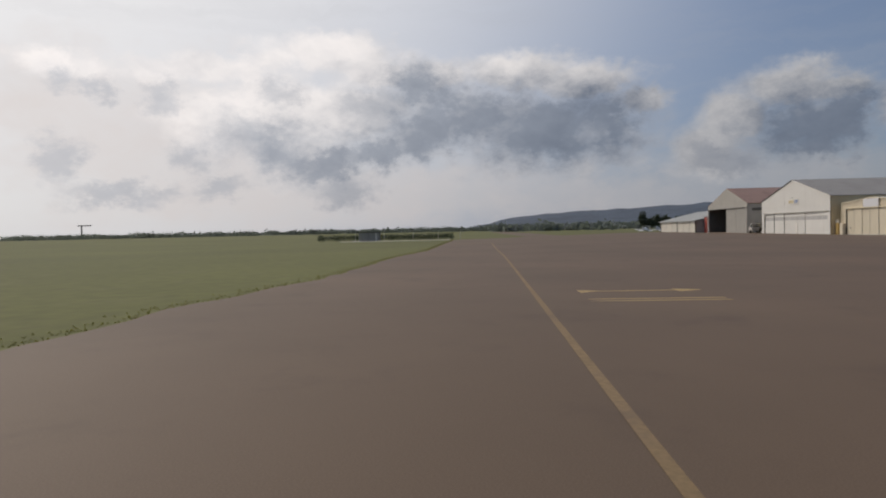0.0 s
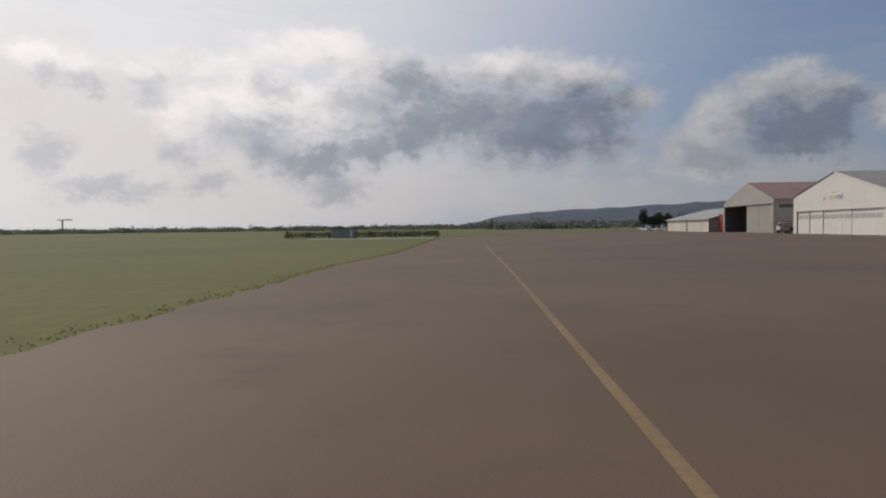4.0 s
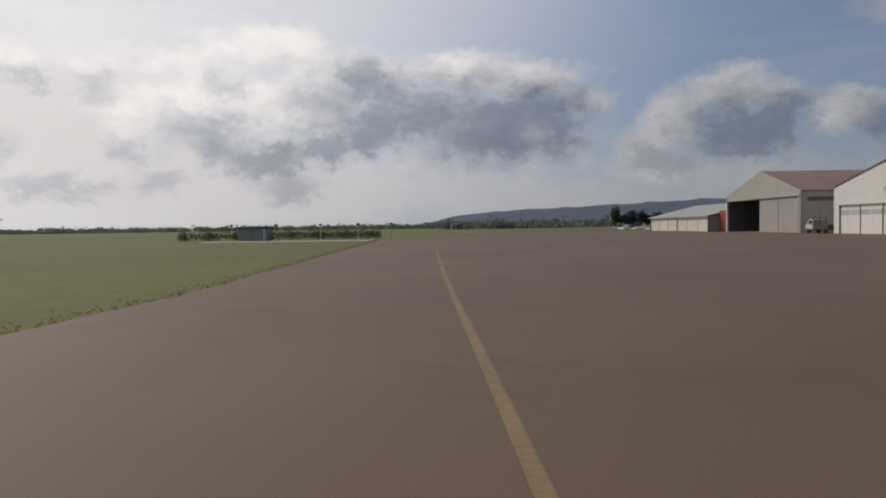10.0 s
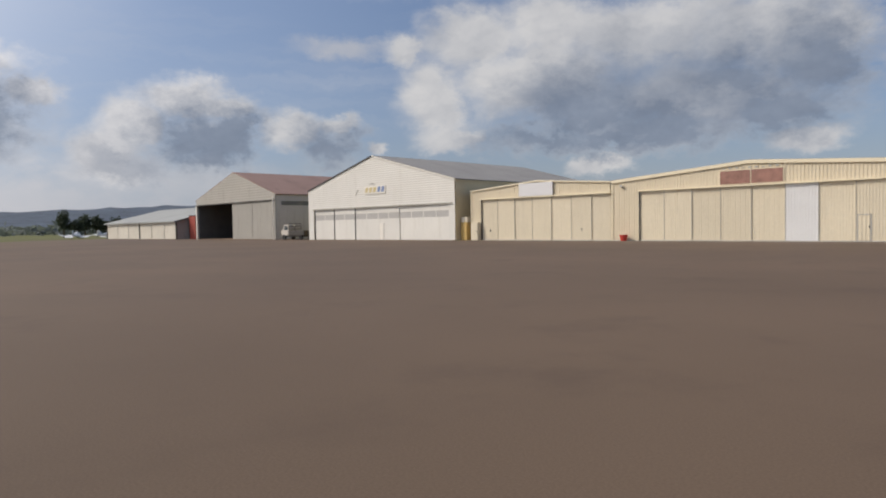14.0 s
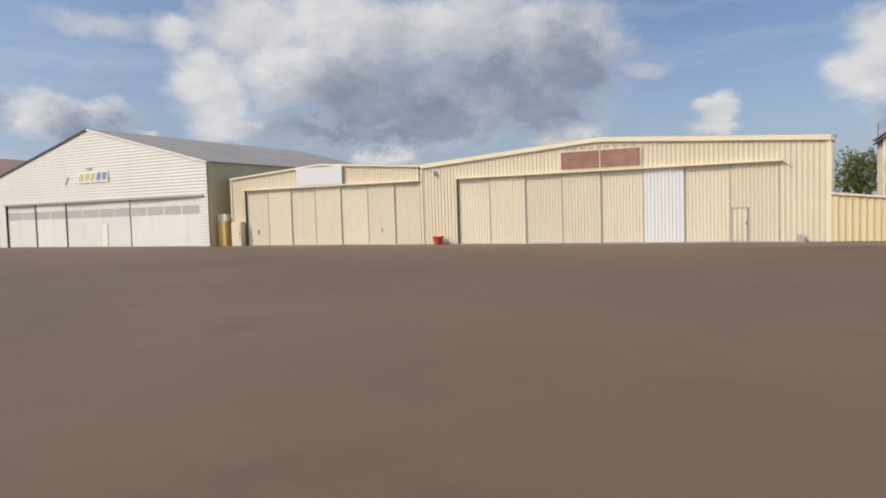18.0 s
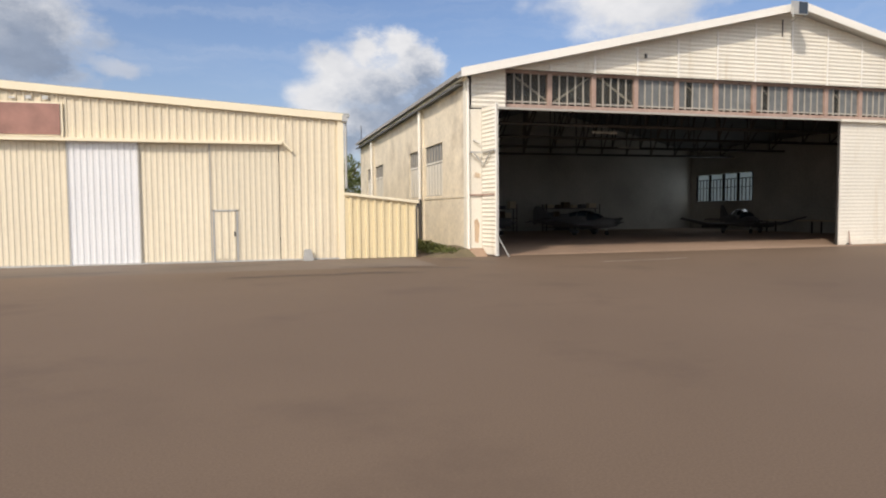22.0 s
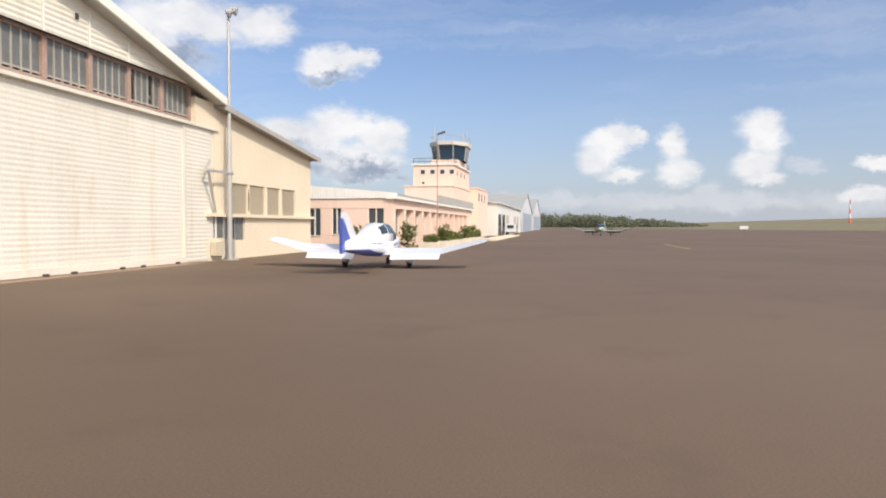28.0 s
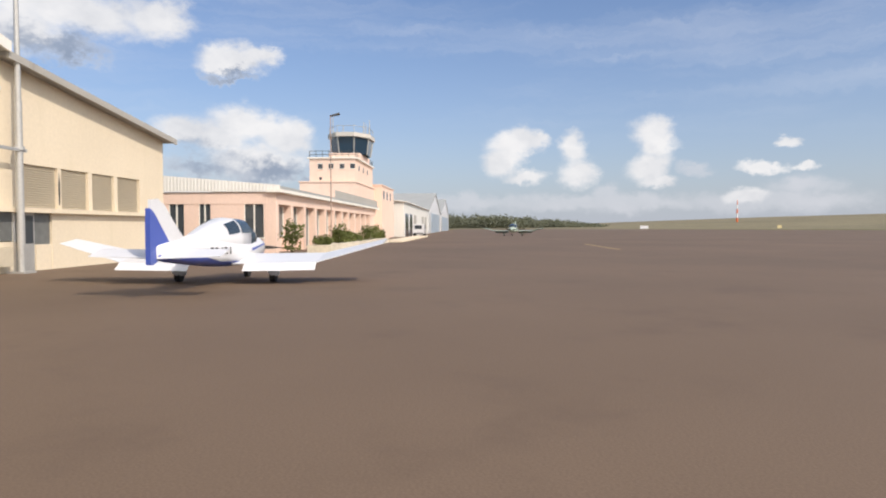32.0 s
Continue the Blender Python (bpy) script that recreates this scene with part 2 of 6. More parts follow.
# ---- materials ----
def mat(name, col, rough=0.7, metal=0.0, var=0.12, scale=0.6, fine=14.0, bump=0.0, stain=None, stain_amount=0.0, rand=0.0, streak=False, emit=0.0):
    """A procedural surface: a base colour with broad and fine variation, optional stains (streaked downwards) and fine relief."""
    m = bpy.data.materials.new(name)
    m.use_nodes = True
    nt = m.node_tree
    n, l = nt.nodes, nt.links
    b = n["Principled BSDF"]
    co = n.new("ShaderNodeTexCoord").outputs["Object"]
    a = n.new("ShaderNodeTexNoise")
    a.inputs["Scale"].default_value, a.inputs["Detail"].default_value = scale, 5
    l.new(co, a.inputs["Vector"])
    c = n.new("ShaderNodeTexNoise")
    c.inputs["Scale"].default_value, c.inputs["Detail"].default_value = fine, 3
    l.new(co, c.inputs["Vector"])
    add = n.new("ShaderNodeMath")
    add.operation = "ADD"
    l.new(a.outputs[0], add.inputs[0])
    l.new(c.outputs[0], add.inputs[1])
    tone = n.new("ShaderNodeMapRange")
    l.new(add.outputs[0], tone.inputs[0])
    tone.inputs[1].default_value, tone.inputs[2].default_value = 0.6, 1.4
    tone.inputs[3].default_value, tone.inputs[4].default_value = 1 - var, 1 + var
    last = tone.outputs[0]
    if rand:
        info = n.new("ShaderNodeObjectInfo")
        r = n.new("ShaderNodeMapRange")
        l.new(info.outputs["Random"], r.inputs[0])
        r.inputs[3].default_value, r.inputs[4].default_value = 1 - rand, 1 + rand
        mul = n.new("ShaderNodeMath")
        mul.operation = "MULTIPLY"
        l.new(last, mul.inputs[0])
        l.new(r.outputs[0], mul.inputs[1])
        last = mul.outputs[0]
    vm = n.new("ShaderNodeVectorMath")
    vm.operation = "SCALE"
    vm.inputs[0].default_value = col
    l.new(last, vm.inputs["Scale"])
    colour = vm.outputs[0]
    if stain:
        st = n.new("ShaderNodeTexNoise")
        st.inputs["Scale"].default_value, st.inputs["Detail"].default_value, st.inputs["Roughness"].default_value = 1.0, 6, 0.65
        sc = n.new("ShaderNodeMapping")
        sc.inputs["Scale"].default_value = (1.6, 1.6, 0.22) if streak else (0.35, 0.35, 0.35)
        l.new(co, sc.inputs[0])
        l.new(sc.outputs[0], st.inputs["Vector"])
        ss = n.new("ShaderNodeMapRange")
        ss.interpolation_type = "SMOOTHSTEP"
        l.new(st.outputs[0], ss.inputs[0])
        ss.inputs[1].default_value, ss.inputs[2].default_value, ss.inputs[4].default_value = 0.52, 0.74, stain_amount
        mx = n.new("ShaderNodeMix")
        mx.data_type = "RGBA"
        l.new(ss.outputs[0], mx.inputs[0])
        l.new(colour, mx.inputs[6])
        mx.inputs[7].default_value = (*stain, 1)
        colour = mx.outputs[2]
    l.new(colour, b.inputs["Base Color"])
    b.inputs["Roughness"].default_value, b.inputs["Metallic"].default_value = rough, metal
    if bump:
        bp = n.new("ShaderNodeBump")
        bp.inputs["Strength"].default_value, bp.inputs["Distance"].default_value = bump, 0.02
        l.new(c.outputs[0], bp.inputs["Height"])
        l.new(bp.outputs[0], b.inputs["Normal"])
    if emit:
        b.inputs["Emission Color"].default_value, b.inputs["Emission Strength"].default_value = (*col, 1), emit
    return m


def glass(name, tint=(0.05, 0.06, 0.07), rough=0.06):
    """Dark window glass that mirrors the sky."""
    m = bpy.data.materials.new(name)
    m.use_nodes = True
    b = m.node_tree.nodes["Principled BSDF"]
    b.inputs["Base Color"].default_value, b.inputs["Roughness"].default_value = (*tint, 1), rough
    b.inputs["IOR"].default_value, b.inputs["Specular IOR Level"].default_value = 1.5, 0.6
    return m


def leaf_mat(name, col, scale=0.7):
    """Leaves: a rough surface that lets some light through."""
    m = mat(name, col, 0.8, var=0.35, scale=scale, fine=scale * 8)
    n, l = m.node_tree.nodes, m.node_tree.links
    b = n["Principled BSDF"]
    tl = n.new("ShaderNodeBsdfTranslucent")
    tl.inputs[0].default_value = (col[0] * 1.3, col[1] * 1.3, col[2], 1)
    mx = n.new("ShaderNodeMixShader")
    mx.inputs[0].default_value = 0.4
    l.new(b.outputs[0], mx.inputs[1])
    l.new(tl.outputs[0], mx.inputs[2])
    l.new(mx.outputs[0], n["Material Output"].inputs[0])
    return m


ASPHALT = mat("apron_asphalt", (0.147, 0.102, 0.068), 0.70, var=0.26, scale=0.09, fine=46.0, bump=0.10, stain=(0.110, 0.076, 0.052), stain_amount=0.7)
ASPHALT.node_tree.nodes["Principled BSDF"].inputs["Specular IOR Level"].default_value = 0.24
GRASS = mat("grass", (0.112, 0.116, 0.024), 0.95, var=0.30, scale=0.035, fine=1.2, bump=0.5, stain=(0.15, 0.140, 0.050), stain_amount=0.5)
# ridge colour shifted towards blue to carry the haze of distance
FIELD = mat("haze_tinted_ridge", (0.064, 0.087, 0.122), 0.95, var=0.45, scale=0.012, fine=0.06, stain=(0.055, 0.065, 0.070), stain_amount=0.5)
FAR_FIELD = mat("stubble_field", (0.185, 0.155, 0.085), 0.95, var=0.3, scale=0.01, fine=0.2, stain=(0.115, 0.12, 0.055), stain_amount=0.9)
SOIL = mat("bare_soil", (0.125, 0.098, 0.055), 0.95, var=0.35, scale=1.5, fine=12, bump=0.5, stain=(0.075, 0.085, 0.03), stain_amount=0.9)
CONCRETE = mat("concrete_floor", (0.30, 0.205, 0.14), 0.85, var=0.18, scale=0.2, fine=4, bump=0.1, stain=(0.12, 0.09, 0.07), stain_amount=0.5)
OLD_ASPHALT = mat("old_pale_asphalt", (0.150, 0.114, 0.084), 0.8, var=0.3, scale=0.25, fine=30, bump=0.1, stain=(0.105, 0.080, 0.060), stain_amount=0.8)
TAR = mat("tar", (0.045, 0.038, 0.032), 0.7, var=0.2)
YELLOW_PAINT = mat("worn_yellow_paint", (0.42, 0.30, 0.13), 0.8, var=0.3, scale=0.7, fine=9, stain=(0.17, 0.13, 0.10), stain_amount=0.9)
FADED_PAINT = mat("faded_yellow_paint", (0.235, 0.160, 0.078), 0.85, var=0.3, scale=0.7, fine=9, stain=(0.147, 0.102, 0.068), stain_amount=0.95)
CREAM = mat("cream_sheet", (0.70, 0.615, 0.455), 0.55, var=0.07, scale=0.3, fine=6, stain=(0.55, 0.47, 0.33), stain_amount=0.35, streak=True, rand=0.03)
CREAM_DOOR = mat("cream_door_sheet", (0.70, 0.625, 0.475), 0.55, var=0.06, scale=0.3, fine=6, stain=(0.56, 0.50, 0.38), stain_amount=0.3, streak=True, rand=0.05)
WHITE_DOOR = mat("white_door_sheet", (0.72, 0.72, 0.715), 0.5, var=0.05, rand=0.03)
YELLOW_SHEET = mat("yellow_cream_sheet", (0.70, 0.585, 0.36), 0.55, var=0.08, stain=(0.6, 0.5, 0.28), stain_amount=0.3, streak=True)
WHITE_SHEET = mat("white_sheet", (0.73, 0.715, 0.665), 0.5, var=0.07, scale=0.3, stain=(0.55, 0.52, 0.46), stain_amount=0.35, streak=True, rand=0.03)
OLD_WHITE = mat("old_white_sheet", (0.71, 0.67, 0.575), 0.6, var=0.10, scale=0.4, stain=(0.55, 0.46, 0.32), stain_amount=0.4, streak=True, rand=0.04)
RENDER_WALL = mat("stained_render", (0.69, 0.61, 0.47), 0.85, var=0.20, scale=0.9, fine=7, bump=0.25, stain=(0.40, 0.33, 0.24), stain_amount=0.75)
CREAM_WALL = mat("cream_plaster", (0.73, 0.63, 0.475), 0.8, var=0.07, scale=0.3, fine=8, bump=0.1, stain=(0.62, 0.54, 0.38), stain_amount=0.3, streak=True)
PINK = mat("pink_plaster", (0.80, 0.60, 0.49), 0.85, var=0.07, scale=0.3, fine=8, stain=(0.6, 0.44, 0.34), stain_amount=0.3, streak=True)
GREY_SHEET = mat("grey_sheet", (0.40, 0.38, 0.34), 0.6, var=0.10, scale=0.3, stain=(0.25, 0.22, 0.19), stain_amount=0.5, streak=True)
PALE_GREY = mat("pale_grey_sheet", (0.56, 0.53, 0.48), 0.6, var=0.10, scale=0.3, stain=(0.40, 0.36, 0.31), stain_amount=0.5, streak=True)
BROWN_ROOF = mat("brown_roof_sheet", (0.30, 0.19, 0.155), 0.7, var=0.2, scale=0.2, stain=(0.14, 0.09, 0.07), stain_amount=0.5)
GREY_ROOF = mat("grey_roof_sheet", (0.31, 0.295, 0.275), 0.7, var=0.15, scale=0.2, stain=(0.20, 0.19, 0.175), stain_amount=0.5)
PALE_ROOF = mat("pale_roof_sheet", (0.34, 0.35, 0.34), 0.85, var=0.12, scale=0.2)
WHITE_TRIM = mat("white_trim", (0.80, 0.77, 0.70), 0.55, var=0.05)
CREAM_TRIM = mat("cream_trim", (0.80, 0.71, 0.52), 0.5, var=0.05)
DARK_STEEL = mat("dark_steel", (0.07, 0.065, 0.06), 0.6, 0.4, var=0.2)
RUST = mat("rust_red_mullion", (0.37, 0.265, 0.215), 0.8, var=0.2, scale=2, stain=(0.25, 0.11, 0.06), stain_amount=0.6)
RUST_STAIN = mat("faint_rust_stain", (0.50, 0.37, 0.25), 0.8, var=0.3, scale=3, stain=(0.66, 0.60, 0.48), stain_amount=0.9)
OCHRE = mat("ochre_paint", (0.62, 0.43, 0.15), 0.6, var=0.12, stain=(0.42, 0.28, 0.12), stain_amount=0.5, streak=True)
GALV = mat("galvanised_steel", (0.50, 0.49, 0.46), 0.45, 0.5, var=0.12, scale=2)
BLACK = mat("black_rubber", (0.02, 0.02, 0.02), 0.8)
WHITE_PAINT = mat("white_gloss_paint", (0.70, 0.70, 0.71), 0.25, var=0.03)
# dark grey in place of white, with the hall's shade in the colour
SHADE_PAINT = mat("shade_grey_paint", (0.10, 0.10, 0.105), 0.65, var=0.15)
BLUE_PAINT = mat("blue_gloss_paint", (0.06, 0.10, 0.40), 0.3, var=0.05)
GREEN_PAINT = mat("dull_green_paint", (0.36, 0.43, 0.36), 0.5, var=0.1)
RED_PAINT = mat("red_paint", (0.55, 0.05, 0.035), 0.5, var=0.12)
ORANGE_PAINT = mat("orange_paint", (0.70, 0.16, 0.05), 0.5)
# wall tone raised to stand in for glare veiling the dark hall
DARK_WALL = mat("lifted_interior_wall", (0.40, 0.395, 0.36), 0.9, var=0.3, scale=0.3, stain=(0.28, 0.27, 0.24), stain_amount=0.6)
# near-black tone that carries the shade of the hangar interiors
SHADE_LINING = mat("shade_dark_lining", (0.10, 0.102, 0.097), 0.9, var=0.3)
GLASS = glass("window_glass")
RED_GLASS = mat("rust_red_glass", (0.30, 0.155, 0.12), 0.3, var=0.35, scale=0.5, fine=2)
GREY_GLASS = mat("dusty_glass", (0.150, 0.155, 0.148), 0.30, var=0.3, scale=0.6, fine=3)
PALE_PANE = mat("pale_grey_glass", (0.46, 0.45, 0.43), 0.3, var=0.12)
BAR = mat("weathered_bar", (0.38, 0.35, 0.30), 0.7, var=0.15)
LOUVRE = mat("beige_louvre", (0.54, 0.47, 0.35), 0.6, var=0.1)
LEAF = leaf_mat("leaves", (0.105, 0.120, 0.032))
# paler and greyer than the near leaves, with distance haze in the tone
LEAF_FAR = leaf_mat("far_leaves", (0.165, 0.172, 0.120), 0.05)
# leaf tone greyed and blued: haze over the horizon woods, put in colour
LEAF_HAZE = leaf_mat("haze_grey_leaves", (0.145, 0.168, 0.172), 0.05)
LEAF_DARK = leaf_mat("dark_leaves", (0.055, 0.070, 0.050), 0.3)
LEAF_DRY = leaf_mat("dry_grass_blades", (0.20, 0.19, 0.06))
LEAF_PALE = leaf_mat("pale_leaves", (0.15, 0.17, 0.055))
DULL_RED = mat("dull_red_sheet", (0.36, 0.075, 0.055), 0.65, var=0.2, stain=(0.2, 0.07, 0.05), stain_amount=0.5, streak=True)
BLUE_GREY = mat("blue_grey_door", (0.30, 0.36, 0.42), 0.6, var=0.1, streak=True, stain=(0.24, 0.28, 0.32), stain_amount=0.4)
DUSTY_PANE = bpy.data.materials.new("dusty_clear_pane")
DUSTY_PANE.use_nodes = True
dn, dl = DUSTY_PANE.node_tree.nodes, DUSTY_PANE.node_tree.links
dn.remove(dn["Principled BSDF"])
d1, d2, d3 = dn.new("ShaderNodeBsdfTranslucent"), dn.new("ShaderNodeBsdfTransparent"), dn.new("ShaderNodeMixShader")
d1.inputs[0].default_value, d2.inputs[0].default_value, d3.inputs[0].default_value = (0.68, 0.69, 0.65, 1), (0.62, 0.63, 0.60, 1), 0.5
dl.new(d1.outputs[0], d3.inputs[1])
dl.new(d2.outputs[0], d3.inputs[2])
dl.new(d3.outputs[0], dn["Material Output"].inputs[0])
SMOKED_PANE = bpy.data.materials.new("grimy_clear_pane")
SMOKED_PANE.use_nodes = True
gn, gl = SMOKED_PANE.node_tree.nodes, SMOKED_PANE.node_tree.links
g1, g2 = gn.new("ShaderNodeBsdfTransparent"), gn.new("ShaderNodeMixShader")
g1.inputs[0].default_value, g2.inputs[0].default_value = (0.85, 0.85, 0.83, 1), 0.14
gn["Principled BSDF"].inputs["Base Color"].default_value, gn["Principled BSDF"].inputs["Roughness"].default_value = (0.20, 0.20, 0.18, 1), 0.2
gl.new(g1.outputs[0], g2.inputs[1])
gl.new(gn["Principled BSDF"].outputs[0], g2.inputs[2])
gl.new(g2.outputs[0], gn["Material Output"].inputs[0])
BARK = mat("bark", (0.10, 0.075, 0.05), 0.9, var=0.3, scale=3)
SIGN_YELLOW = mat("sign_yellow", (0.62, 0.52, 0.27), 0.5)
SIGN_BLUE = mat("sign_blue", (0.20, 0.27, 0.45), 0.5)
CANOPY = glass("canopy_glass", (0.03, 0.045, 0.06), 0.05)
TOWER_GLASS = glass("tower_glass", (0.015, 0.04, 0.07), 0.05)

# ---- building helpers ----
ORIGIN = {}


class M:
    """Collects vertices and faces in metres."""

    def __init__(self):
        self.v, self.f = [], []

    def poly(self, *pts):
        k = len(self.v)
        self.v += [tuple(p) for p in pts]
        self.f.append(tuple(range(k, k + len(pts))))
        return self

    def box(self, x0, y0, z0, x1, y1, z1):
        k = len(self.v)
        self.v += [(x, y, z) for z in (z0, z1) for y in (y0, y1) for x in (x0, x1)]
        self.f += [tuple(k + i for i in q) for q in ((0, 2, 3, 1), (4, 5, 7, 6), (0, 1, 5, 4), (2, 6, 7, 3), (0, 4, 6, 2), (1, 3, 7, 5))]
        return self

    def prism_y(self, pts, y0, y1):
        """An outline of (x, z) pushed from y0 to y1."""
        k, n = len(self.v), len(pts)
        self.v += [(x, y0, z) for x, z in pts] + [(x, y1, z) for x, z in pts]
        self.f += [tuple(k + i for i in range(n)), tuple(k + n + i for i in reversed(range(n)))]
        self.f += [(k + i, k + n + i, k + n + (i + 1) % n, k + (i + 1) % n) for i in range(n)]
        return self

    def prism_x(self, pts, x0, x1):
        k = len(self.v)
        self.prism_y(pts, x0, x1)
        for i in range(k, len(self.v)):
            a, b, c = self.v[i]
            self.v[i] = (b, a, c)
        return self

    def tube(self, p, q, r, r2=None, n=8):
        p, q = Vector(p), Vector(q)
        r2 = r if r2 is None else r2
        d = (q - p).normalized()
        u = d.orthogonal().normalized()
        w = d.cross(u)
        k = len(self.v)
        for c, rr in ((p, r), (q, r2)):
            for i in range(n):
                a = 2 * math.pi * i / n
                self.v.append(tuple(c + rr * (math.cos(a) * u + math.sin(a) * w)))
        self.f += [(k + i, k + (i + 1) % n, k + n + (i + 1) % n, k + n + i) for i in range(n)]
        self.f += [tuple(k + i for i in reversed(range(n))), tuple(k + n + i for i in range(n))]
        return self

    def ribs(self, u0, u1, low, high, at, pitch=0.3, depth=0.045, axis="y"):
        """Sheet with upright ribs, facing -y (axis y, u along x) or -x (axis x, u along y); low and high are heights or functions of u."""
        lo = low if callable(low) else (lambda u: low)
        hi = high if callable(high) else (lambda u: high)
        us, offs = [], []
        n = max(1, round((u1 - u0) / pitch))
        p = (u1 - u0) / n
        for i in range(n):
            for fr, o in ((0.0, 0.0), (0.52, 0.0), (0.62, depth), (0.90, depth)):
                us.append(u0 + (i + fr) * p)
                offs.append(o)
        us.append(u1)
        offs.append(0.0)
        k = len(self.v)
        for u, o in zip(us, offs):
            for z in (lo(u), hi(u)):
                self.v.append((u, at - o, z) if axis == "y" else (at - o, u, z))
        self.f += [(k + 2 * i, k + 2 * i + 2, k + 2 * i + 3, k + 2 * i + 1) for i in range(len(us) - 1)]
        return self

    def laps(self, z0, z1, ends, at, pitch=0.16, depth=0.03):
        """Sheet with level ribs, facing -y; ends(z) gives where it begins and ends along x."""
        n = max(1, round((z1 - z0) / pitch))
        p = (z1 - z0) / n
        rows = []
        for i in range(n):
            for fr, o in ((0.0, 0.0), (0.45, depth), (0.6, depth)):
                rows.append((z0 + (i + fr) * p, o))
        rows.append((z1, 0.0))
        k = len(self.v)
        for z, o in rows:
            a, b = ends(z)
            self.v += [(a, at - o, z), (b, at - o, z)]
        self.f += [(k + 2 * i, k + 2 * i + 1, k + 2 * i + 3, k + 2 * i + 2) for i in range(len(rows) - 1)]
        return self


def thing(name, at, label, category, group="", kind=""):
    ob = new(name)
    ob.location = at
    ob.empty_display_size = 0.5
    ORIGIN[ob] = Vector(at)
    return tagged(ob, label, category, group, kind)


def part(name, m, material, parent=None, label="", smooth=False):
    """Links the collected faces as one mesh under a thing or part; coordinates are the world's."""
    o = ORIGIN.get(parent, Vector())
    me = bpy.data.meshes.new(name)
    me.from_pydata([(x - o[0], y - o[1], z - o[2]) for x, y, z in m.v], [], m.f)
    me.materials.append(material)
    if smooth:
        me.shade_smooth()
    ob = new(name, me)
    if parent:
        ob.parent = parent
        ORIGIN[ob] = o
    if label:
        tagged(ob, label)
    return ob


def solid(name, m, material, label, category, kind="", group="", smooth=False):
    """A thing that is one mesh."""
    return tagged(part(name, m, material, None, "", smooth), label, category, group, kind)


def roofline(pts):
    """Height along x by straight pieces."""
    xs, zs = [p[0] for p in pts], [p[1] for p in pts]
    return lambda x: float(np.interp(x, xs, zs))


# ---- ground ----
def land_height(az, r):
    """Relief of the far land: a wooded ridge in the west, a low rise in the east."""
    w = np.interp(az, [-93, -91, -88, -83, -78, -71, -62, -20, 0], [0.0, 0.30, 0.98, 1.32, 1.45, 1.74, 1.9, 1.5, 0.0])
    e = np.interp(az, [80, 90, 97, 104, 112, 122, 140, 160], [0.0, 0.1, 0.35, 0.62, 0.9, 1.15, 0.9, 0.0])
    a = np.interp(r, [0, 1700, 2900, 3300, 4600], [0, 0, 1, 1, 0.6])
    b = np.interp(r, [0, 420, 1000, 1500, 4600], [0, 0, 1, 1, 0.4])
    return float(3250 * math.tan(radians(w)) * a + 1000 * math.tan(radians(e)) * b)


gm = M()
RINGS = [0, 60, 120, 200, 300, 420, 560, 720, 900, 1150, 1450, 1700, 2000, 2300, 2600, 2900, 3300, 3900, 4600]
SECTORS = 360
for r in RINGS:
    for s in range(SECTORS):
        az = -180 + 360 * s / SECTORS
        rough = 0 if r < 1500 else 9 * noise.noise((s * 0.9, r * 0.004, 0.0)) + 5 * noise.noise((s * 2.3, r * 0.009, 4.0))
        h = land_height(az, r)
        gm.v.append((r * math.sin(radians(az)) + (20 if r else 20), r * math.cos(radians(az)) - 35, h + (rough if h > 8 else 0) - 0.03))
for i in range(len(RINGS) - 1):
    for s in range(SECTORS):
        a, b = i * SECTORS + s, i * SECTORS + (s + 1) % SECTORS
        gm.f.append((a, a + SECTORS, b + SECTORS, b))
ground = solid("ground", gm, GRASS, "green and straw-coloured airfield grass reaching to low hills", "ground", "structure", smooth=True)
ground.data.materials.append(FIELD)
ground.data.materials.append(FAR_FIELD)
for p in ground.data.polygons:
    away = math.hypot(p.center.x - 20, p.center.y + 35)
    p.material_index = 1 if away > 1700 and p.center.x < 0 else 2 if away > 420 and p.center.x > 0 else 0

am = M()
edge_rng = random.Random(12)
south = [(x, float(np.interp(x, [-45, 30, 45, 70, 80, 110], [-67.2, -66.8, -68.0, -68.3, -69.9, -70.3])) + edge_rng.uniform(-0.22, 0.16), 0)
         for x in np.arange(-45, 110, 1.25)]
am.poly(*south, (110, -70.3, 0), (110, 2, 0), (-45, 2, 0))
am.poly(south[0], (-45, 2, 0), (-128, 2, 0), (-128, -16, 0), (-88, -39, 0))
am.poly((110, -70.3, 0), (126, -176, 0), (330, -176, 0), (430, -100, 0), (430, -6, 0), (110, 2, 0))
am.poly((-88, -39, 0), (-420, -44, 0), (-420, -56, 0), (-75, -50, 0))
solid("apron", am, ASPHALT, "wide worn brown-grey asphalt apron and taxiway", "apron", "structure")

tufts = M()
tr_ = random.Random(31)
for x, y, z in south:
    for k in range(26):
        bx, by = x + tr_.uniform(-0.7, 0.7), y - 0.02 - abs(tr_.gauss(0, 0.45))
        h, a, w = tr_.uniform(0.004, 0.022), tr_.uniform(0, 6.28), tr_.uniform(0.02, 0.05)
        lx, ly = tr_.uniform(-0.07, 0.07), tr_.uniform(-0.07, 0.07)
        tufts.poly((bx - w * math.cos(a), by - w * math.sin(a), -0.03), (bx + w * math.cos(a), by + w * math.sin(a), -0.03), (bx + lx, by + ly, h))
pm = M()
pm.box(-49.5, -93, -0.02, -46.5, -68.5, 0.02)
solid("grass_tufts", tufts, LEAF_DRY, "short yellow-green grass along the asphalt edge", "grass", "stuff")
solid("concrete_path", pm, WHITE_TRIM, "pale narrow concrete path across the grass", "path", "structure")

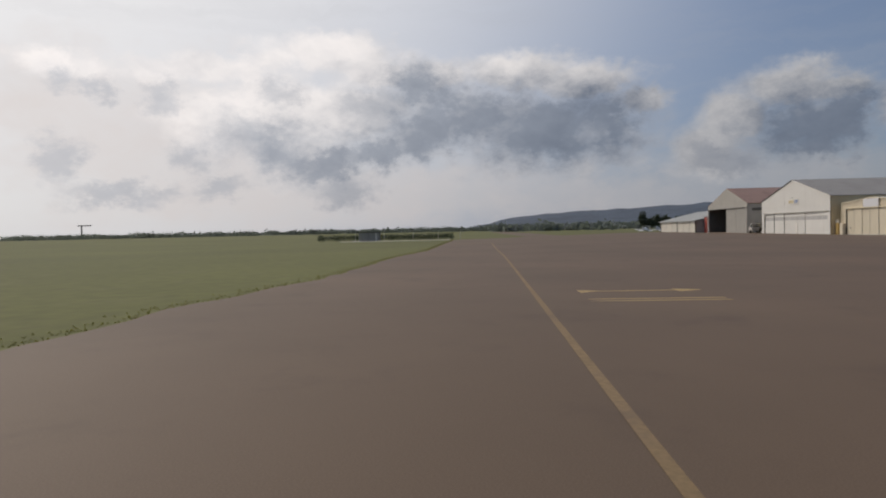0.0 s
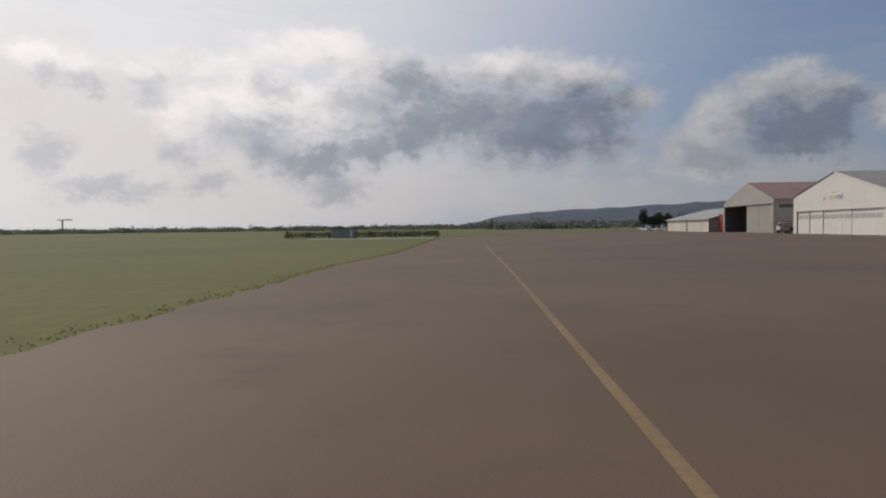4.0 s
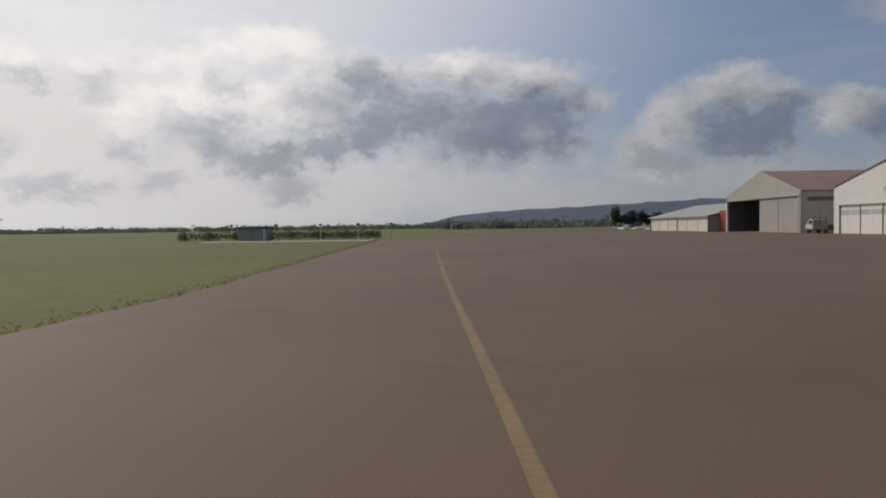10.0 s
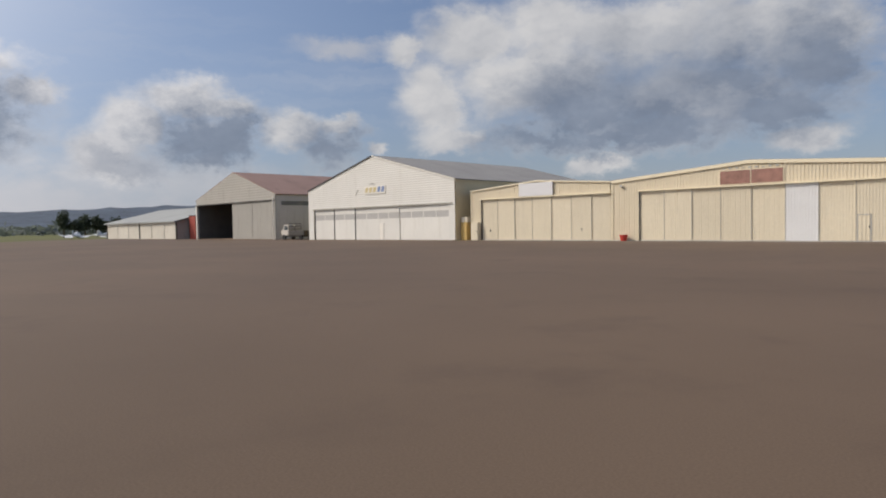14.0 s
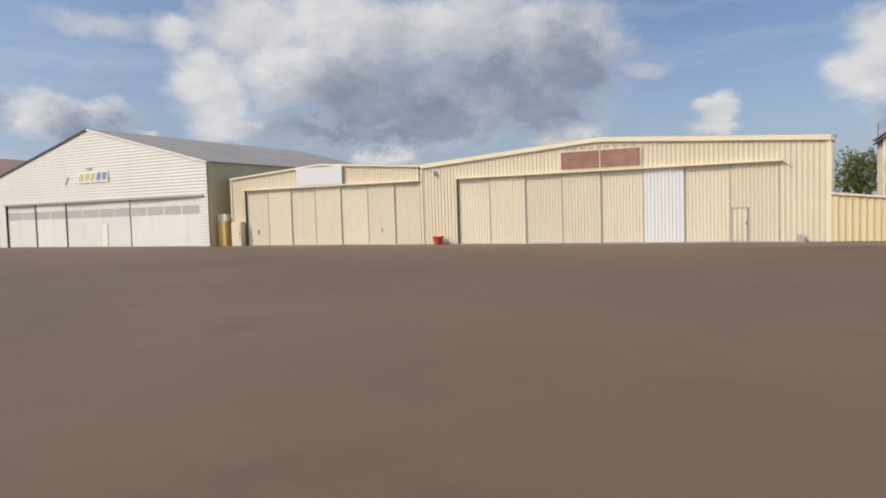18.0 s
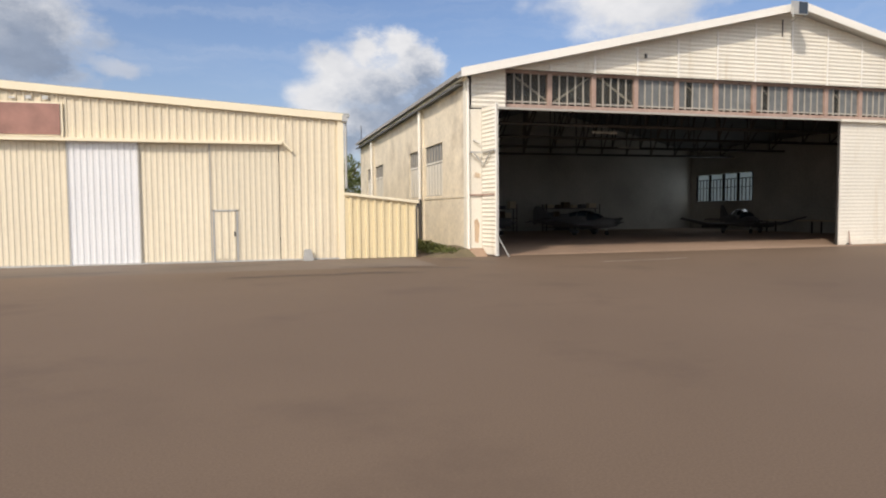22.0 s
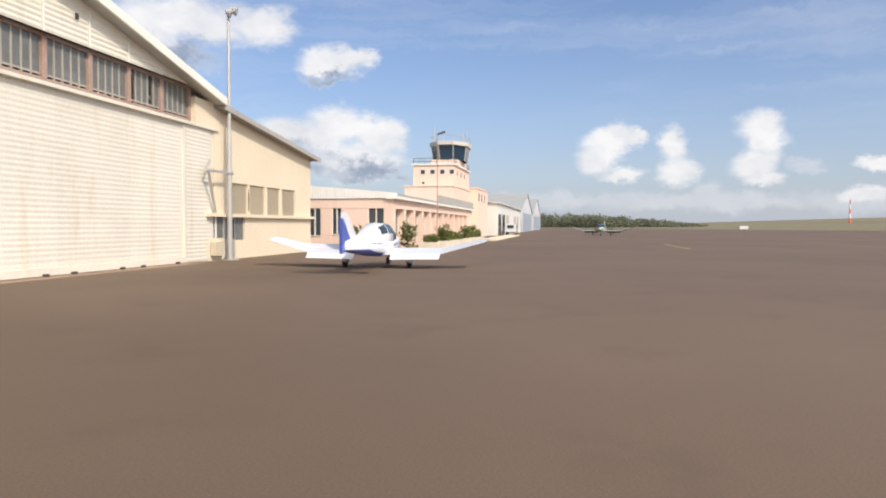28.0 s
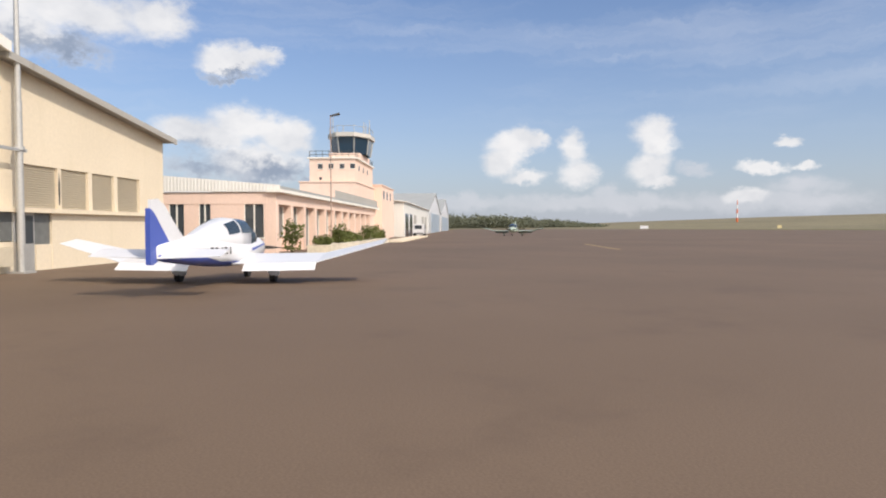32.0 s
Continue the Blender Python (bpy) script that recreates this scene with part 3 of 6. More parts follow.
hold = M().box(77.75, -57.75, 0.0, 77.95, -53.8, 0.006)
for ya, yb in ((-57.75, -57.15), (-54.6, -53.8)):
    hold.poly((77.3, ya, 0.007), (78.4, ya, 0.007), (77.95, yb, 0.007), (77.75, yb, 0.007))
solid("hold_bar", hold, YELLOW_PAINT, "faded yellow painted bar with widened ends on the asphalt", "marking", "structure")
for x in (80.2, 80.75):
    solid("hold_line", M().box(x, -57.8, 0.0, x + 0.18, -53.85, 0.006), YELLOW_PAINT, "faded yellow painted line on the asphalt", "marking", "structure")
solid("apron_line", M().box(84, -24.72, 0.0, 97, -24.5, 0.006), YELLOW_PAINT, "faded yellow painted line on the asphalt", "marking", "structure")
centre = M()
for k in range(44):
    xa, xb = 108 - k * 2.5, 105.5 - k * 2.5
    ya, yb = (-59.25 - 0.35 / (1 + math.exp((x - 36) / 6)) for x in (xa, xb))
    centre.poly((xa, ya - 0.08, 0.006), (xb, yb - 0.08, 0.006), (xb, yb + 0.08, 0.006), (xa, ya + 0.08, 0.006))
solid("taxiway_line", centre, FADED_PAINT, "long faded yellow line down the taxiway", "marking", "structure")


strip = M()
sr = random.Random(61)
rim = [(x, -4.25 + 0.16 * noise.noise((x * 0.4, 0.0, 2.0)) + sr.uniform(-0.05, 0.05)) for x in np.arange(-17.2, 27.01, 0.6)]
for (xa, ya), (xb, yb) in zip(rim, rim[1:]):
    strip.poly((xa, ya, 0.004), (xb, yb, 0.004), (xb, -0.02, 0.004), (xa, -0.02, 0.004))
solid("apron_strip", strip, OLD_ASPHALT, "strip of older paler asphalt along the hangar fronts", "asphalt", "structure")
cracks = M()
cr = random.Random(17)
for x0, y0, a0, n in ((8, -3.6, -0.07, 36), (23.4, -3.7, -0.28, 10), (20, -6.4, 0.12, 14), (27.5, -1.6, -0.9, 5)):
    x, y, a = x0, y0, a0
    for k in range(n):
        a += cr.uniform(-0.35, 0.35) - 0.12 * (a - a0)
        d, w = cr.uniform(0.25, 0.6), cr.uniform(0.03, 0.10)
        nx, ny = x + d * math.cos(a), y + d * math.sin(a)
        ux, uy = -math.sin(a) * w, math.cos(a) * w
        cracks.poly((x - ux, y - uy, 0.008), (nx - ux, ny - uy, 0.008), (nx + ux, ny + uy, 0.008), (x + ux, y + uy, 0.008))
        x, y = nx, ny
solid("asphalt_cracks", cracks, TAR, "thin dark tar-filled cracks in the asphalt", "cracks", "stuff")


# ---- hangars of beige sheet ----
def panel_door(parent, x0, x1, z1, y, material, depth, label=""):
    m = M()
    m.ribs(x0 + 0.04, x1 - 0.04, 0.06, z1, y, 0.19, depth)
    m.box(x0, y - 0.02, 0.03, x0 + 0.05, y + 0.06, z1)
    m.box(x1 - 0.05, y - 0.02, 0.03, x1, y + 0.06, z1)
    return part("door_panel", m, material, parent, label)


def shell(parent, x0, x1, top, depth, wall_mat, roof_mat, y0=0.0, front=True, over=0.25, wall_top=None):
    """Side and back walls and a pitched roof behind a front at y0; top is a list of (x, z)."""
    line = roofline(top)
    wm = M()
    wm.box(x0, y0 + 0.12, 0, x0 + 0.15, y0 + depth, line(x0) - 0.08)
    part("side_wall", wm, wall_mat, parent)
    wm = M()
    wm.box(x1 - 0.15, y0 + 0.12, 0, x1, y0 + depth, line(x1) - 0.08)
    part("side_wall", wm, wall_mat, parent)
    wm = M()
    inner = [(x0 + 0.15, 0), (x1 - 0.15, 0), (x1 - 0.15, line(x1) - 0.08)] + [(x, z - 0.08) for x, z in reversed(top[1:-1])] + [(x0 + 0.15, line(x0) - 0.08)]
    wm.prism_y(inner, y0 + depth - 0.15, y0 + depth)
    part("back_wall", wm, wall_mat, parent)
    for (xa, za), (xb, zb) in zip(top, top[1:]):
        rm = M()
        e0 = over if xa == x0 else 0
        e1 = over if xb == x1 else 0
        s = (zb - za) / (xb - xa)
        pts = [(xa - e0, za - s * e0 - 0.06), (xb + e1, zb + s * e1 - 0.06), (xb + e1, zb + s * e1 + 0.06), (xa - e0, za - s * e0 + 0.06)]
        rm.prism_y(pts, y0 - 0.02, y0 + depth + 0.3)
        part("roof", rm, roof_mat, parent)


def beige_hangar(name, at, label, x0, x1, top, doors, header_z, open_x, depth):
    t = thing(name, at, label, "hangar", "row of hangars")
    line = roofline(top)
    m = M()
    m.ribs(x0, open_x[0], 0.03, lambda x: line(x) - 0.06, 0.0, 0.25, 0.028)
    if x1 - open_x[1] > 0.4:
        m.ribs(open_x[1], x1, 0.03, lambda x: line(x) - 0.06, 0.0, 0.25, 0.028)
    m.ribs(open_x[0], open_x[1], header_z, lambda x: line(x) - 0.06, 0.0, 0.25, 0.028)
    part("front_wall", m, CREAM, t)
    for (xa, za), (xb, zb) in zip(top, top[1:]):
        fm = M()
        deep = 0.24 if x0 == 0.0 else 0.10
        fm.prism_y([(xa, za - deep), (xb, zb - deep), (xb, zb + 0.02), (xa, za + 0.02)], -0.16, -0.03)
        part("fascia", fm, CREAM_TRIM, t)
    hm = M()
    hm.box(open_x[0] - 0.05, -0.22, header_z - 0.08, open_x[1] + 0.1, 0.0, header_z + 0.03)
    part("door_track", hm, CREAM_TRIM, t, "cream sheet cover over the sliding door track")
    # dark strip added for the shade at the edge of the door opening
    shade = M()
    shade.box(open_x[0] - 0.07, -0.07, 0, open_x[0] + 0.02, 0.1, header_z)
    part("door_jamb", shade, DARK_STEEL, t)
    sill = M()
    sill.box(x0, -0.03, 0, x1, 0.04, 0.06)
    part("sill", sill, GALV, t)
    for i, (a, b) in enumerate(zip(doors, doors[1:])):
        yy = 0.03 if i % 2 else 0.08
        panel_door(t, a, b, header_z - 0.02, yy, WHITE_DOOR if (name == "beige_hangar" and x0 == 0.0 and i == 5) else CREAM_DOOR, 0.018 if x0 == 0.0 else 0.013)
    for x in doors[1:-1]:
        part("leaf_joint", M().box(x - 0.022, -0.005, 0.06, x + 0.022, 0.02, header_z - 0.05), GREY_SHEET, t)
    shell(t, x0, x1, top, depth, CREAM, PALE_ROOF)
    return t


A_TOP = [(-17.3, 5.30), (-8.5, 5.94), (0.0, 5.36)]
hangar_a = beige_hangar("beige_hangar", (-8.6, 0, 0), "low beige sheet hangar with closed doors and blank white sign", -17.3, 0.0, A_TOP,
                        [-15.8, -13.6, -11.34, -9.08, -6.76, -4.44, -2.22, -0.2], 4.38, (-15.8, -0.2), 18)
sm = M()
sm.box(-10.55, -0.24, 4.44, -6.4, -0.17, 5.72)
part("sign_board", sm, WHITE_PAINT, hangar_a, "blank white sign board")
B_TOP = [(0.0, 5.38), (12.05, 6.28), (24.05, 5.48)]
hangar_b = beige_hangar("beige_hangar", (12, 0, 0), "beige ribbed-sheet hangar with one white door leaf and a red window", 0.0, 24.05, B_TOP,
                        [2.72, 4.96, 7.38, 9.76, 12.14, 14.6, 16.86, 19.23, 21.65], 4.38, (2.7, 21.68), 24)


# ---- fittings of the beige hangars ----
win = part("window", M().box(9.70, -0.10, 4.44, 14.56, -0.06, 5.60), CREAM_TRIM, hangar_b, "wide window with two rust-red panes")
for a, b in ((9.78, 12.10), (12.18, 14.48)):
    part("pane", M().box(a, -0.13, 4.50, b, -0.105, 5.54), RED_GLASS, win)
for k in range(9):
    part("lettering_bar", M().box(9.95 + k * 0.5, -0.09, 5.68, 10.13 + k * 0.5, -0.06, 5.80 if k % 3 else 5.75), GALV, hangar_b)
pdm = M()
pdm.ribs(19.36, 20.1, 0.12, 1.84, 0.0, 0.235, 0.03)
pd = part("wicket_door", pdm, CREAM_DOOR, hangar_b, "small wicket door in the door leaf")
part("frame", M().box(19.29, -0.02, 0.05, 19.35, 0.02, 1.92).box(20.11, -0.02, 0.05, 20.17, 0.02, 1.92).box(19.29, -0.02, 1.86, 20.17, 0.02, 1.92), GALV, pd)
part("handle", M().box(20.02, -0.07, 0.95, 20.08, -0.02, 1.12), DARK_STEEL, pd)
part("track_bracket", M().tube((21.75, -0.15, 4.44), (22.15, -0.1, 4.05), 0.05), CREAM_TRIM, hangar_b)
part("corner_trim", M().box(23.85, -0.09, 0, 24.06, 0.05, 5.3), CREAM_TRIM, hangar_b)
part("gutter_head", M().box(24.0, -0.25, 5.2, 24.2, 0.1, 5.42).tube((24.14, -0.05, 5.2), (24.14, -0.05, 2.7), 0.05), GALV, hangar_b)
part("corner_trim", M().box(-17.34, -0.09, 0, -17.2, 0.05, 5.1), CREAM_TRIM, hangar_a)
part("joint_trim", M().box(-0.08, -0.075, 0, 0.08, -0.052, 5.1), CREAM_TRIM, hangar_b)
part("wall_lamp", M().box(0.9, -0.3, 4.78, 1.15, -0.05, 4.92), GALV, hangar_b)
for x in (-14.7, -3.3):
    part("door_bolt", M().box(x, 0.0, 0.9, x + 0.05, 0.05, 1.2), DARK_STEEL, hangar_a)

lean = thing("lean_to_shed", (25.4, 0, 0), "low yellow-cream ribbed-sheet lean-to beside the hangar", "shed")
slope = roofline([(24.07, 2.46), (26.85, 2.14)])
part("front_wall", M().ribs(24.07, 26.85, 0.02, slope, -0.06, 0.31, 0.05), YELLOW_SHEET, lean)
part("side_wall", M().box(26.72, -0.04, 0, 26.84, 5.0, 2.08), YELLOW_SHEET, lean)
part("roof", M().prism_y([(24.07, 2.45), (26.95, 2.12), (26.95, 2.22), (24.07, 2.55)], -0.2, 5.0), CREAM_TRIM, lean)
part("drainpipe", M().tube((26.95, -0.08, 2.1), (26.86, -0.08, 1.9), 0.05).tube((26.86, -0.08, 1.9), (26.86, -0.08, 0.02), 0.04), DARK_STEEL, lean)

solid("concrete_block", M().prism_y([(22.45, 0), (22.85, 0), (22.75, 0.42), (22.5, 0.42)], -0.5, -0.15), GALV, "small grey concrete block standing by the hangar wall", "block")
bin_t = thing("red_bin", (1.45, -0.6, 0), "open red plastic bin standing on the asphalt", "bin")
part("tub", M().tube((1.45, -0.6, 0.0), (1.45, -0.6, 0.5), 0.26, 0.36, 14), RED_PAINT, bin_t)
part("rim", M().tube((1.45, -0.6, 0.5), (1.45, -0.6, 0.56), 0.39, 0.39, 14), RED_PAINT, bin_t)

cab = thing("yellow_locker", (-18.05, -0.3, 0), "ochre metal locker with a pale crate on top", "locker")
part("body", M().box(-18.45, -0.5, 0, -17.6, 0.3, 1.95), OCHRE, cab)
part("door", M().box(-18.40, -0.53, 0.08, -17.65, -0.505, 1.9), OCHRE, cab)
part("crate", M().box(-18.5, -0.45, 1.97, -17.55, 0.25, 2.55), CREAM_DOOR, cab)
for k in range(4):
    part("slat", M().box(-18.44 + k * 0.24, -0.48, 2.0, -18.36 + k * 0.24, -0.455, 2.5), WHITE_TRIM, cab)
cab = thing("cream_cabinet", (-16.4, -0.3, 0), "cream metal cabinet standing against the hangar wall", "cabinet")
part("body", M().box(-16.95, -0.55, 0, -15.95, -0.1, 1.9), CREAM_DOOR, cab)
part("door", M().box(-16.88, -0.58, 0.06, -16.02, -0.555, 1.84), CREAM_DOOR, cab)
part("handle", M().box(-16.12, -0.62, 0.9, -16.07, -0.585, 1.05), DARK_STEEL, cab)

# ---- white gabled hangar ----
WY = -1.25
W_TOP = [(-46.9, 6.76), (-32.75, 10.42), (-18.6, 6.76)]
white_hangar = thing("white_hangar", (-32.7, WY, 0), "large white lapped-sheet gabled hangar with closed doors", "hangar", "row of hangars")


def gable_ends(top):
    (xa, za), (xm, zm), (xb, zb) = top
    return lambda z: (xa + max(0.0, z - za) / (zm - za) * (xm - xa), xb - max(0.0, z - zb) / (zm - zb) * (xb - xm))


wall = M()
wall.laps(4.12, 10.36, gable_ends(W_TOP), WY, 0.26, 0.022)
wall.laps(0.02, 4.12, lambda z: (-46.9, -45.62), WY, 0.26, 0.022)
wall.laps(0.02, 4.12, lambda z: (-19.55, -18.6), WY, 0.26, 0.022)
part("front_wall", wall, WHITE_SHEET, white_hangar)
part("door_track", M().box(-45.7, WY - 0.14, 4.02, -19.0, WY - 0.04, 4.18), GREY_SHEET, white_hangar)
EDGES = [-45.6, -41.0, -36.55, -31.95, -27.9, -23.8, -19.55]
for i, (a, b) in enumerate(zip(EDGES, EDGES[1:])):
    y = WY + (0.10 if i % 2 else 0.16)
    leaf = part("door_panel", M().box(a + 0.05, y, 0.04, b - 0.03, y + 0.08, 2.64).box(a + 0.05, y, 3.34, b - 0.03, y + 0.08, 4.03), WHITE_SHEET, white_hangar)
    for k in range(2):
        w = (b - a - 0.08) / 2
        part("pane", M().box(a + 0.05 + k * w + 0.06, y + 0.02, 2.64, a + 0.05 + (k + 1) * w - 0.06, y + 0.05, 3.34), PALE_PANE, leaf)
        part("frame", M().box(a + 0.05 + k * w - 0.06, y, 2.64, a + 0.05 + k * w + 0.06, y + 0.08, 3.34), WHITE_SHEET, leaf)
    if i in (0, 1, 2):
        # dark strip in place of the shaded gap between two leaves
        part("gap_post", M().box(a - 0.07, y - 0.06, 0.02, a + 0.06, y + 0.03, 4.02), DARK_STEEL, white_hangar)
part("wicket_door", M().box(-31.6, WY + 0.05, 0.05, -30.85, WY + 0.095, 2.07), WHITE_TRIM, white_hangar)
part("edge_trim", M().prism_y([(-46.95, 6.62), (-32.75, 10.3), (-32.75, 10.48), (-46.95, 6.80)], WY - 0.10, WY - 0.04), DARK_STEEL, white_hangar)
part("edge_trim", M().prism_y([(-18.55, 6.62), (-32.75, 10.3), (-32.75, 10.44), (-18.55, 6.76)], WY - 0.10, WY - 0.04), WHITE_TRIM, white_hangar)
sb = part("sign_board", M().box(-34.3, WY - 0.09, 5.72, -30.2, WY - 0.05, 6.72), WHITE_TRIM, white_hangar, "white sign board with yellow and blue shapes")
for k in range(3):
    x = -34.15 + k * 0.78
    part("yellow_shape", M().prism_y([(x, 5.92), (x + 0.5, 5.92), (x + 0.68, 6.52), (x + 0.18, 6.52)], WY - 0.115, WY - 0.095), SIGN_YELLOW, sb)
for k in range(2):
    x = -31.75 + k * 0.74
    part("blue_shape", M().prism_y([(x, 5.92), (x + 0.5, 5.92), (x + 0.68, 6.56), (x + 0.18, 6.56)], WY - 0.115, WY - 0.095), SIGN_BLUE, sb)
part("grey_stroke", M().prism_y([(-36.2, 5.7), (-36.08, 5.7), (-35.6, 6.35), (-35.72, 6.35)], WY - 0.075, WY - 0.05), GREY_SHEET, white_hangar)
part("wing_shape", M().prism_y([(-33.4, 7.0), (-32.5, 6.85), (-32.3, 7.05)], WY - 0.09, WY - 0.05), GREY_SHEET, white_hangar)
shell(white_hangar, -46.9, -18.6, W_TOP, 29.5, YELLOW_SHEET, GREY_ROOF, WY)

# ---- grey hangar with a brown roof, half open ----
GY = -0.2
G_TOP = [(-84.35, 6.9), (-70.4, 11.0), (-57.45, 6.95)]
grey_hangar = thing("grey_hangar", (-70.4, GY, 0), "grey sheet hangar with a brown roof, one door open", "hangar", "row of hangars")
part("front_wall", M().laps(6.0, 10.9, gable_ends(G_TOP), GY, 0.4, 0.03), GREY_SHEET, grey_hangar)
part("door_post", M().box(-84.5, GY - 0.1, 0, -84.15, GY + 0.1, 6.0), WHITE_TRIM, grey_hangar)
part("door_track", M().box(-84.3, GY - 0.12, 5.9, -57.4, GY - 0.04, 6.05), DARK_STEEL, grey_hangar)
for a, b in ((-71.2, -64.6), (-64.55, -58.0)):
    part("door_panel", M().ribs(a, b - 0.05, 0.05, 5.92, GY + 0.1, 0.5, 0.03), GREY_SHEET, grey_hangar)
part("corner_post", M().box(-57.75, GY - 0.08, 0, -57.42, GY + 0.1, 6.9), GREY_SHEET, grey_hangar)
part("drainpipe", M().tube((-57.9, GY - 0.15, 6.5), (-57.9, GY - 0.15, 0), 0.08), WHITE_TRIM, grey_hangar)
shell(grey_hangar, -84.35, -57.45, G_TOP, 32, PALE_GREY, BROWN_ROOF, GY)
part("side_window", M().box(-57.44, 0.8, 5.2, -57.40, 9.5, 5.85), GREY_GLASS, grey_hangar)
# dark sheets added to stand in for the shade behind the open door
part("inner_lining", M().box(-84.19, GY + 0.3, 0.02, -84.1, GY + 31.6, 6.8), SHADE_LINING, grey_hangar)
part("inner_lining", M().box(-84.1, GY + 31.5, 0.02, -57.7, GY + 31.6, 6.8), SHADE_LINING, grey_hangar)
part("inner_lining", M().box(-57.7, GY + 0.3, 0.02, -57.61, GY + 31.5, 6.8), SHADE_LINING, grey_hangar)
part("floor", M().box(-84.2, GY, 0.0, -57.6, GY + 31.8, 0.02), CONCRETE, grey_hangar)

# ---- low hangar at the far end of the row ----
low = thing("low_hangar", (-106, -2.4, 0), "long low white hangar with a pale grey roof", "hangar", "row of hangars")
for a, b in ((-124, -117.8), (-117.6, -111.8), (-111.6, -105.6), (-105.4, -99.6), (-99.4, -93.6), (-93.4, -88)):
    part("door_panel", M().ribs(a, b, 0.05, 2.95, -2.4, 0.5, 0.03), OLD_WHITE, low)
for x in (-124.1, -105.5, -88):
    part("post", M().box(x - 0.12, -2.55, 0, x + 0.12, -2.35, 3.2), DARK_STEEL, low)
part("front_beam", M().box(-124.2, -2.5, 2.95, -87.9, -2.3, 3.3), WHITE_SHEET, low)
part("roof", M().prism_x([(-3.0, 3.15), (9.5, 6.2), (22, 3.15), (22, 3.35), (9.5, 6.4), (-3.0, 3.35)], -124.6, -87.6), PALE_ROOF, low)
for x in (-124.2, -88.2):
    part("end_wall", M().prism_x([(-2.3, 0), (21.5, 0), (21.5, 3.1), (9.5, 6.1), (-2.3, 3.1)], x, x + 0.2), GREY_SHEET, low)
red = thing("red_cabin", (-86.3, 0.2, 0), "tall red sheet cabin beside the grey hangar", "cabin")
part("body", M().box(-87.6, -0.2, 0, -85.2, 2.2, 4.2), DULL_RED, red)
part("door", M().box(-87.2, -0.24, 0.1, -86.0, -0.205, 3.2), DULL_RED, red)
part("roof", M().box(-87.7, -0.3, 4.2, -85.1, 2.3, 4.35), DARK_STEEL, red)

truck = thing("parked_truck", (-53.6, 3.2, 0), "old flatbed truck with a pale cab parked between hangars", "truck")
part("cab", M().prism_x([(2.2, 0.62), (4.3, 0.62), (4.3, 2.1), (3.0, 2.16), (2.62, 1.42), (2.2, 1.34)], -54.6, -52.9), PALE_GREY, truck)
part("windscreen", M().prism_x([(2.56, 1.46), (2.60, 1.44), (2.96, 2.08), (2.92, 2.10)], -54.5, -53.0), GLASS, truck)
for x in (-54.63, -52.895):
    part("side_window", M().box(x, 3.05, 1.42, x + 0.025, 3.95, 1.98), GLASS, truck)
part("grille", M().box(-54.3, 2.17, 0.82, -53.2, 2.197, 1.14), DARK_STEEL, truck)
part("bumper", M().box(-54.65, 2.05, 0.42, -52.85, 2.19, 0.62), WHITE_TRIM, truck)
part("chassis", M().box(-54.3, 2.4, 0.42, -53.2, 8.4, 0.6), DARK_STEEL, truck)
part("load_bed", M().box(-54.85, 4.5, 0.62, -52.65, 8.5, 0.76), DARK_STEEL, truck)
for x in (-54.85, -52.71):
    part("drop_side", M().box(x, 4.5, 0.76, x + 0.06, 8.5, 1.3), DARK_STEEL, truck)
part("tail_board", M().box(-54.79, 8.44, 0.76, -52.71, 8.5, 1.3), DARK_STEEL, truck)
for x in (-54.8, -53.78, -52.76):
    part("headboard_post", M().box(x, 4.5, 0.76, x + 0.06, 4.56, 2.35), DARK_STEEL, truck)
for z in (1.5, 1.9, 2.28):
    part("headboard_rail", M().box(-54.8, 4.46, z, -52.7, 4.5, z + 0.07), DARK_STEEL, truck)
for x in (-54.5, -53.24):
    part("headlight", M().tube((x + 0.12, 2.2, 0.98), (x + 0.12, 2.16, 0.98), 0.11, None, 12), PALE_PANE, truck)
for y in (2.9, 7.3):
    for x in (-54.62, -53.1):
        part("wheel", M().tube((x, y, 0.38), (x + 0.24, y, 0.38), 0.38, None, 16), BLACK, truck)
truck.matrix_basis = pose(-53.45, -0.4, 0, 0, 0, -90)

# ---- large open hangar ----
CX0, CD = 28.95, 28.0
C_TOP = [(28.6, 7.16), (44.65, 10.86), (60.7, 7.16)]
large = thing("large_hangar", (44.6, 0, 0), "large old cream hangar, its wide doors slid open", "hangar", "row of hangars")
cends = gable_ends(C_TOP)


def clip_left(z):
    return (max(cends(z)[0], CX0), cends(z)[1])


part("gable_wall", M().laps(7.52, 10.82, clip_left, 0.0, 0.17, 0.022), OLD_WHITE, large)
part("corner_cladding", M().laps(5.92, 7.52, lambda z: (max(CX0 + 0.22, cends(z)[0]), 30.62), 0.0, 0.17, 0.03), OLD_WHITE, large)
part("end_wall", M().box(59.05, -0.02, 5.98, 60.6, 0.28, 7.12), CREAM_WALL, large)
part("end_wall", M().box(58.32, 0.06, 0, 60.6, 0.3, 5.9), OLD_WHITE, large)
part("end_cladding", M().laps(0.05, 5.86, lambda z: (58.36, 60.3), 0.03, 0.17, 0.012), OLD_WHITE, large)
part("corner_post", M().box(CX0 - 0.02, -0.06, 0.25, CX0 + 0.12, 0.3, 7.05), OLD_WHITE, large)
for k in range(1, 15):
    x = 30.62 + 2.0 * k
    if x < 59:
        top = roofline(C_TOP)(x) - 0.3
        if top > 7.7:
            part("cover_strip", M().box(x - 0.05, -0.06, 7.5, x + 0.05, -0.035, top), WHITE_TRIM, large)
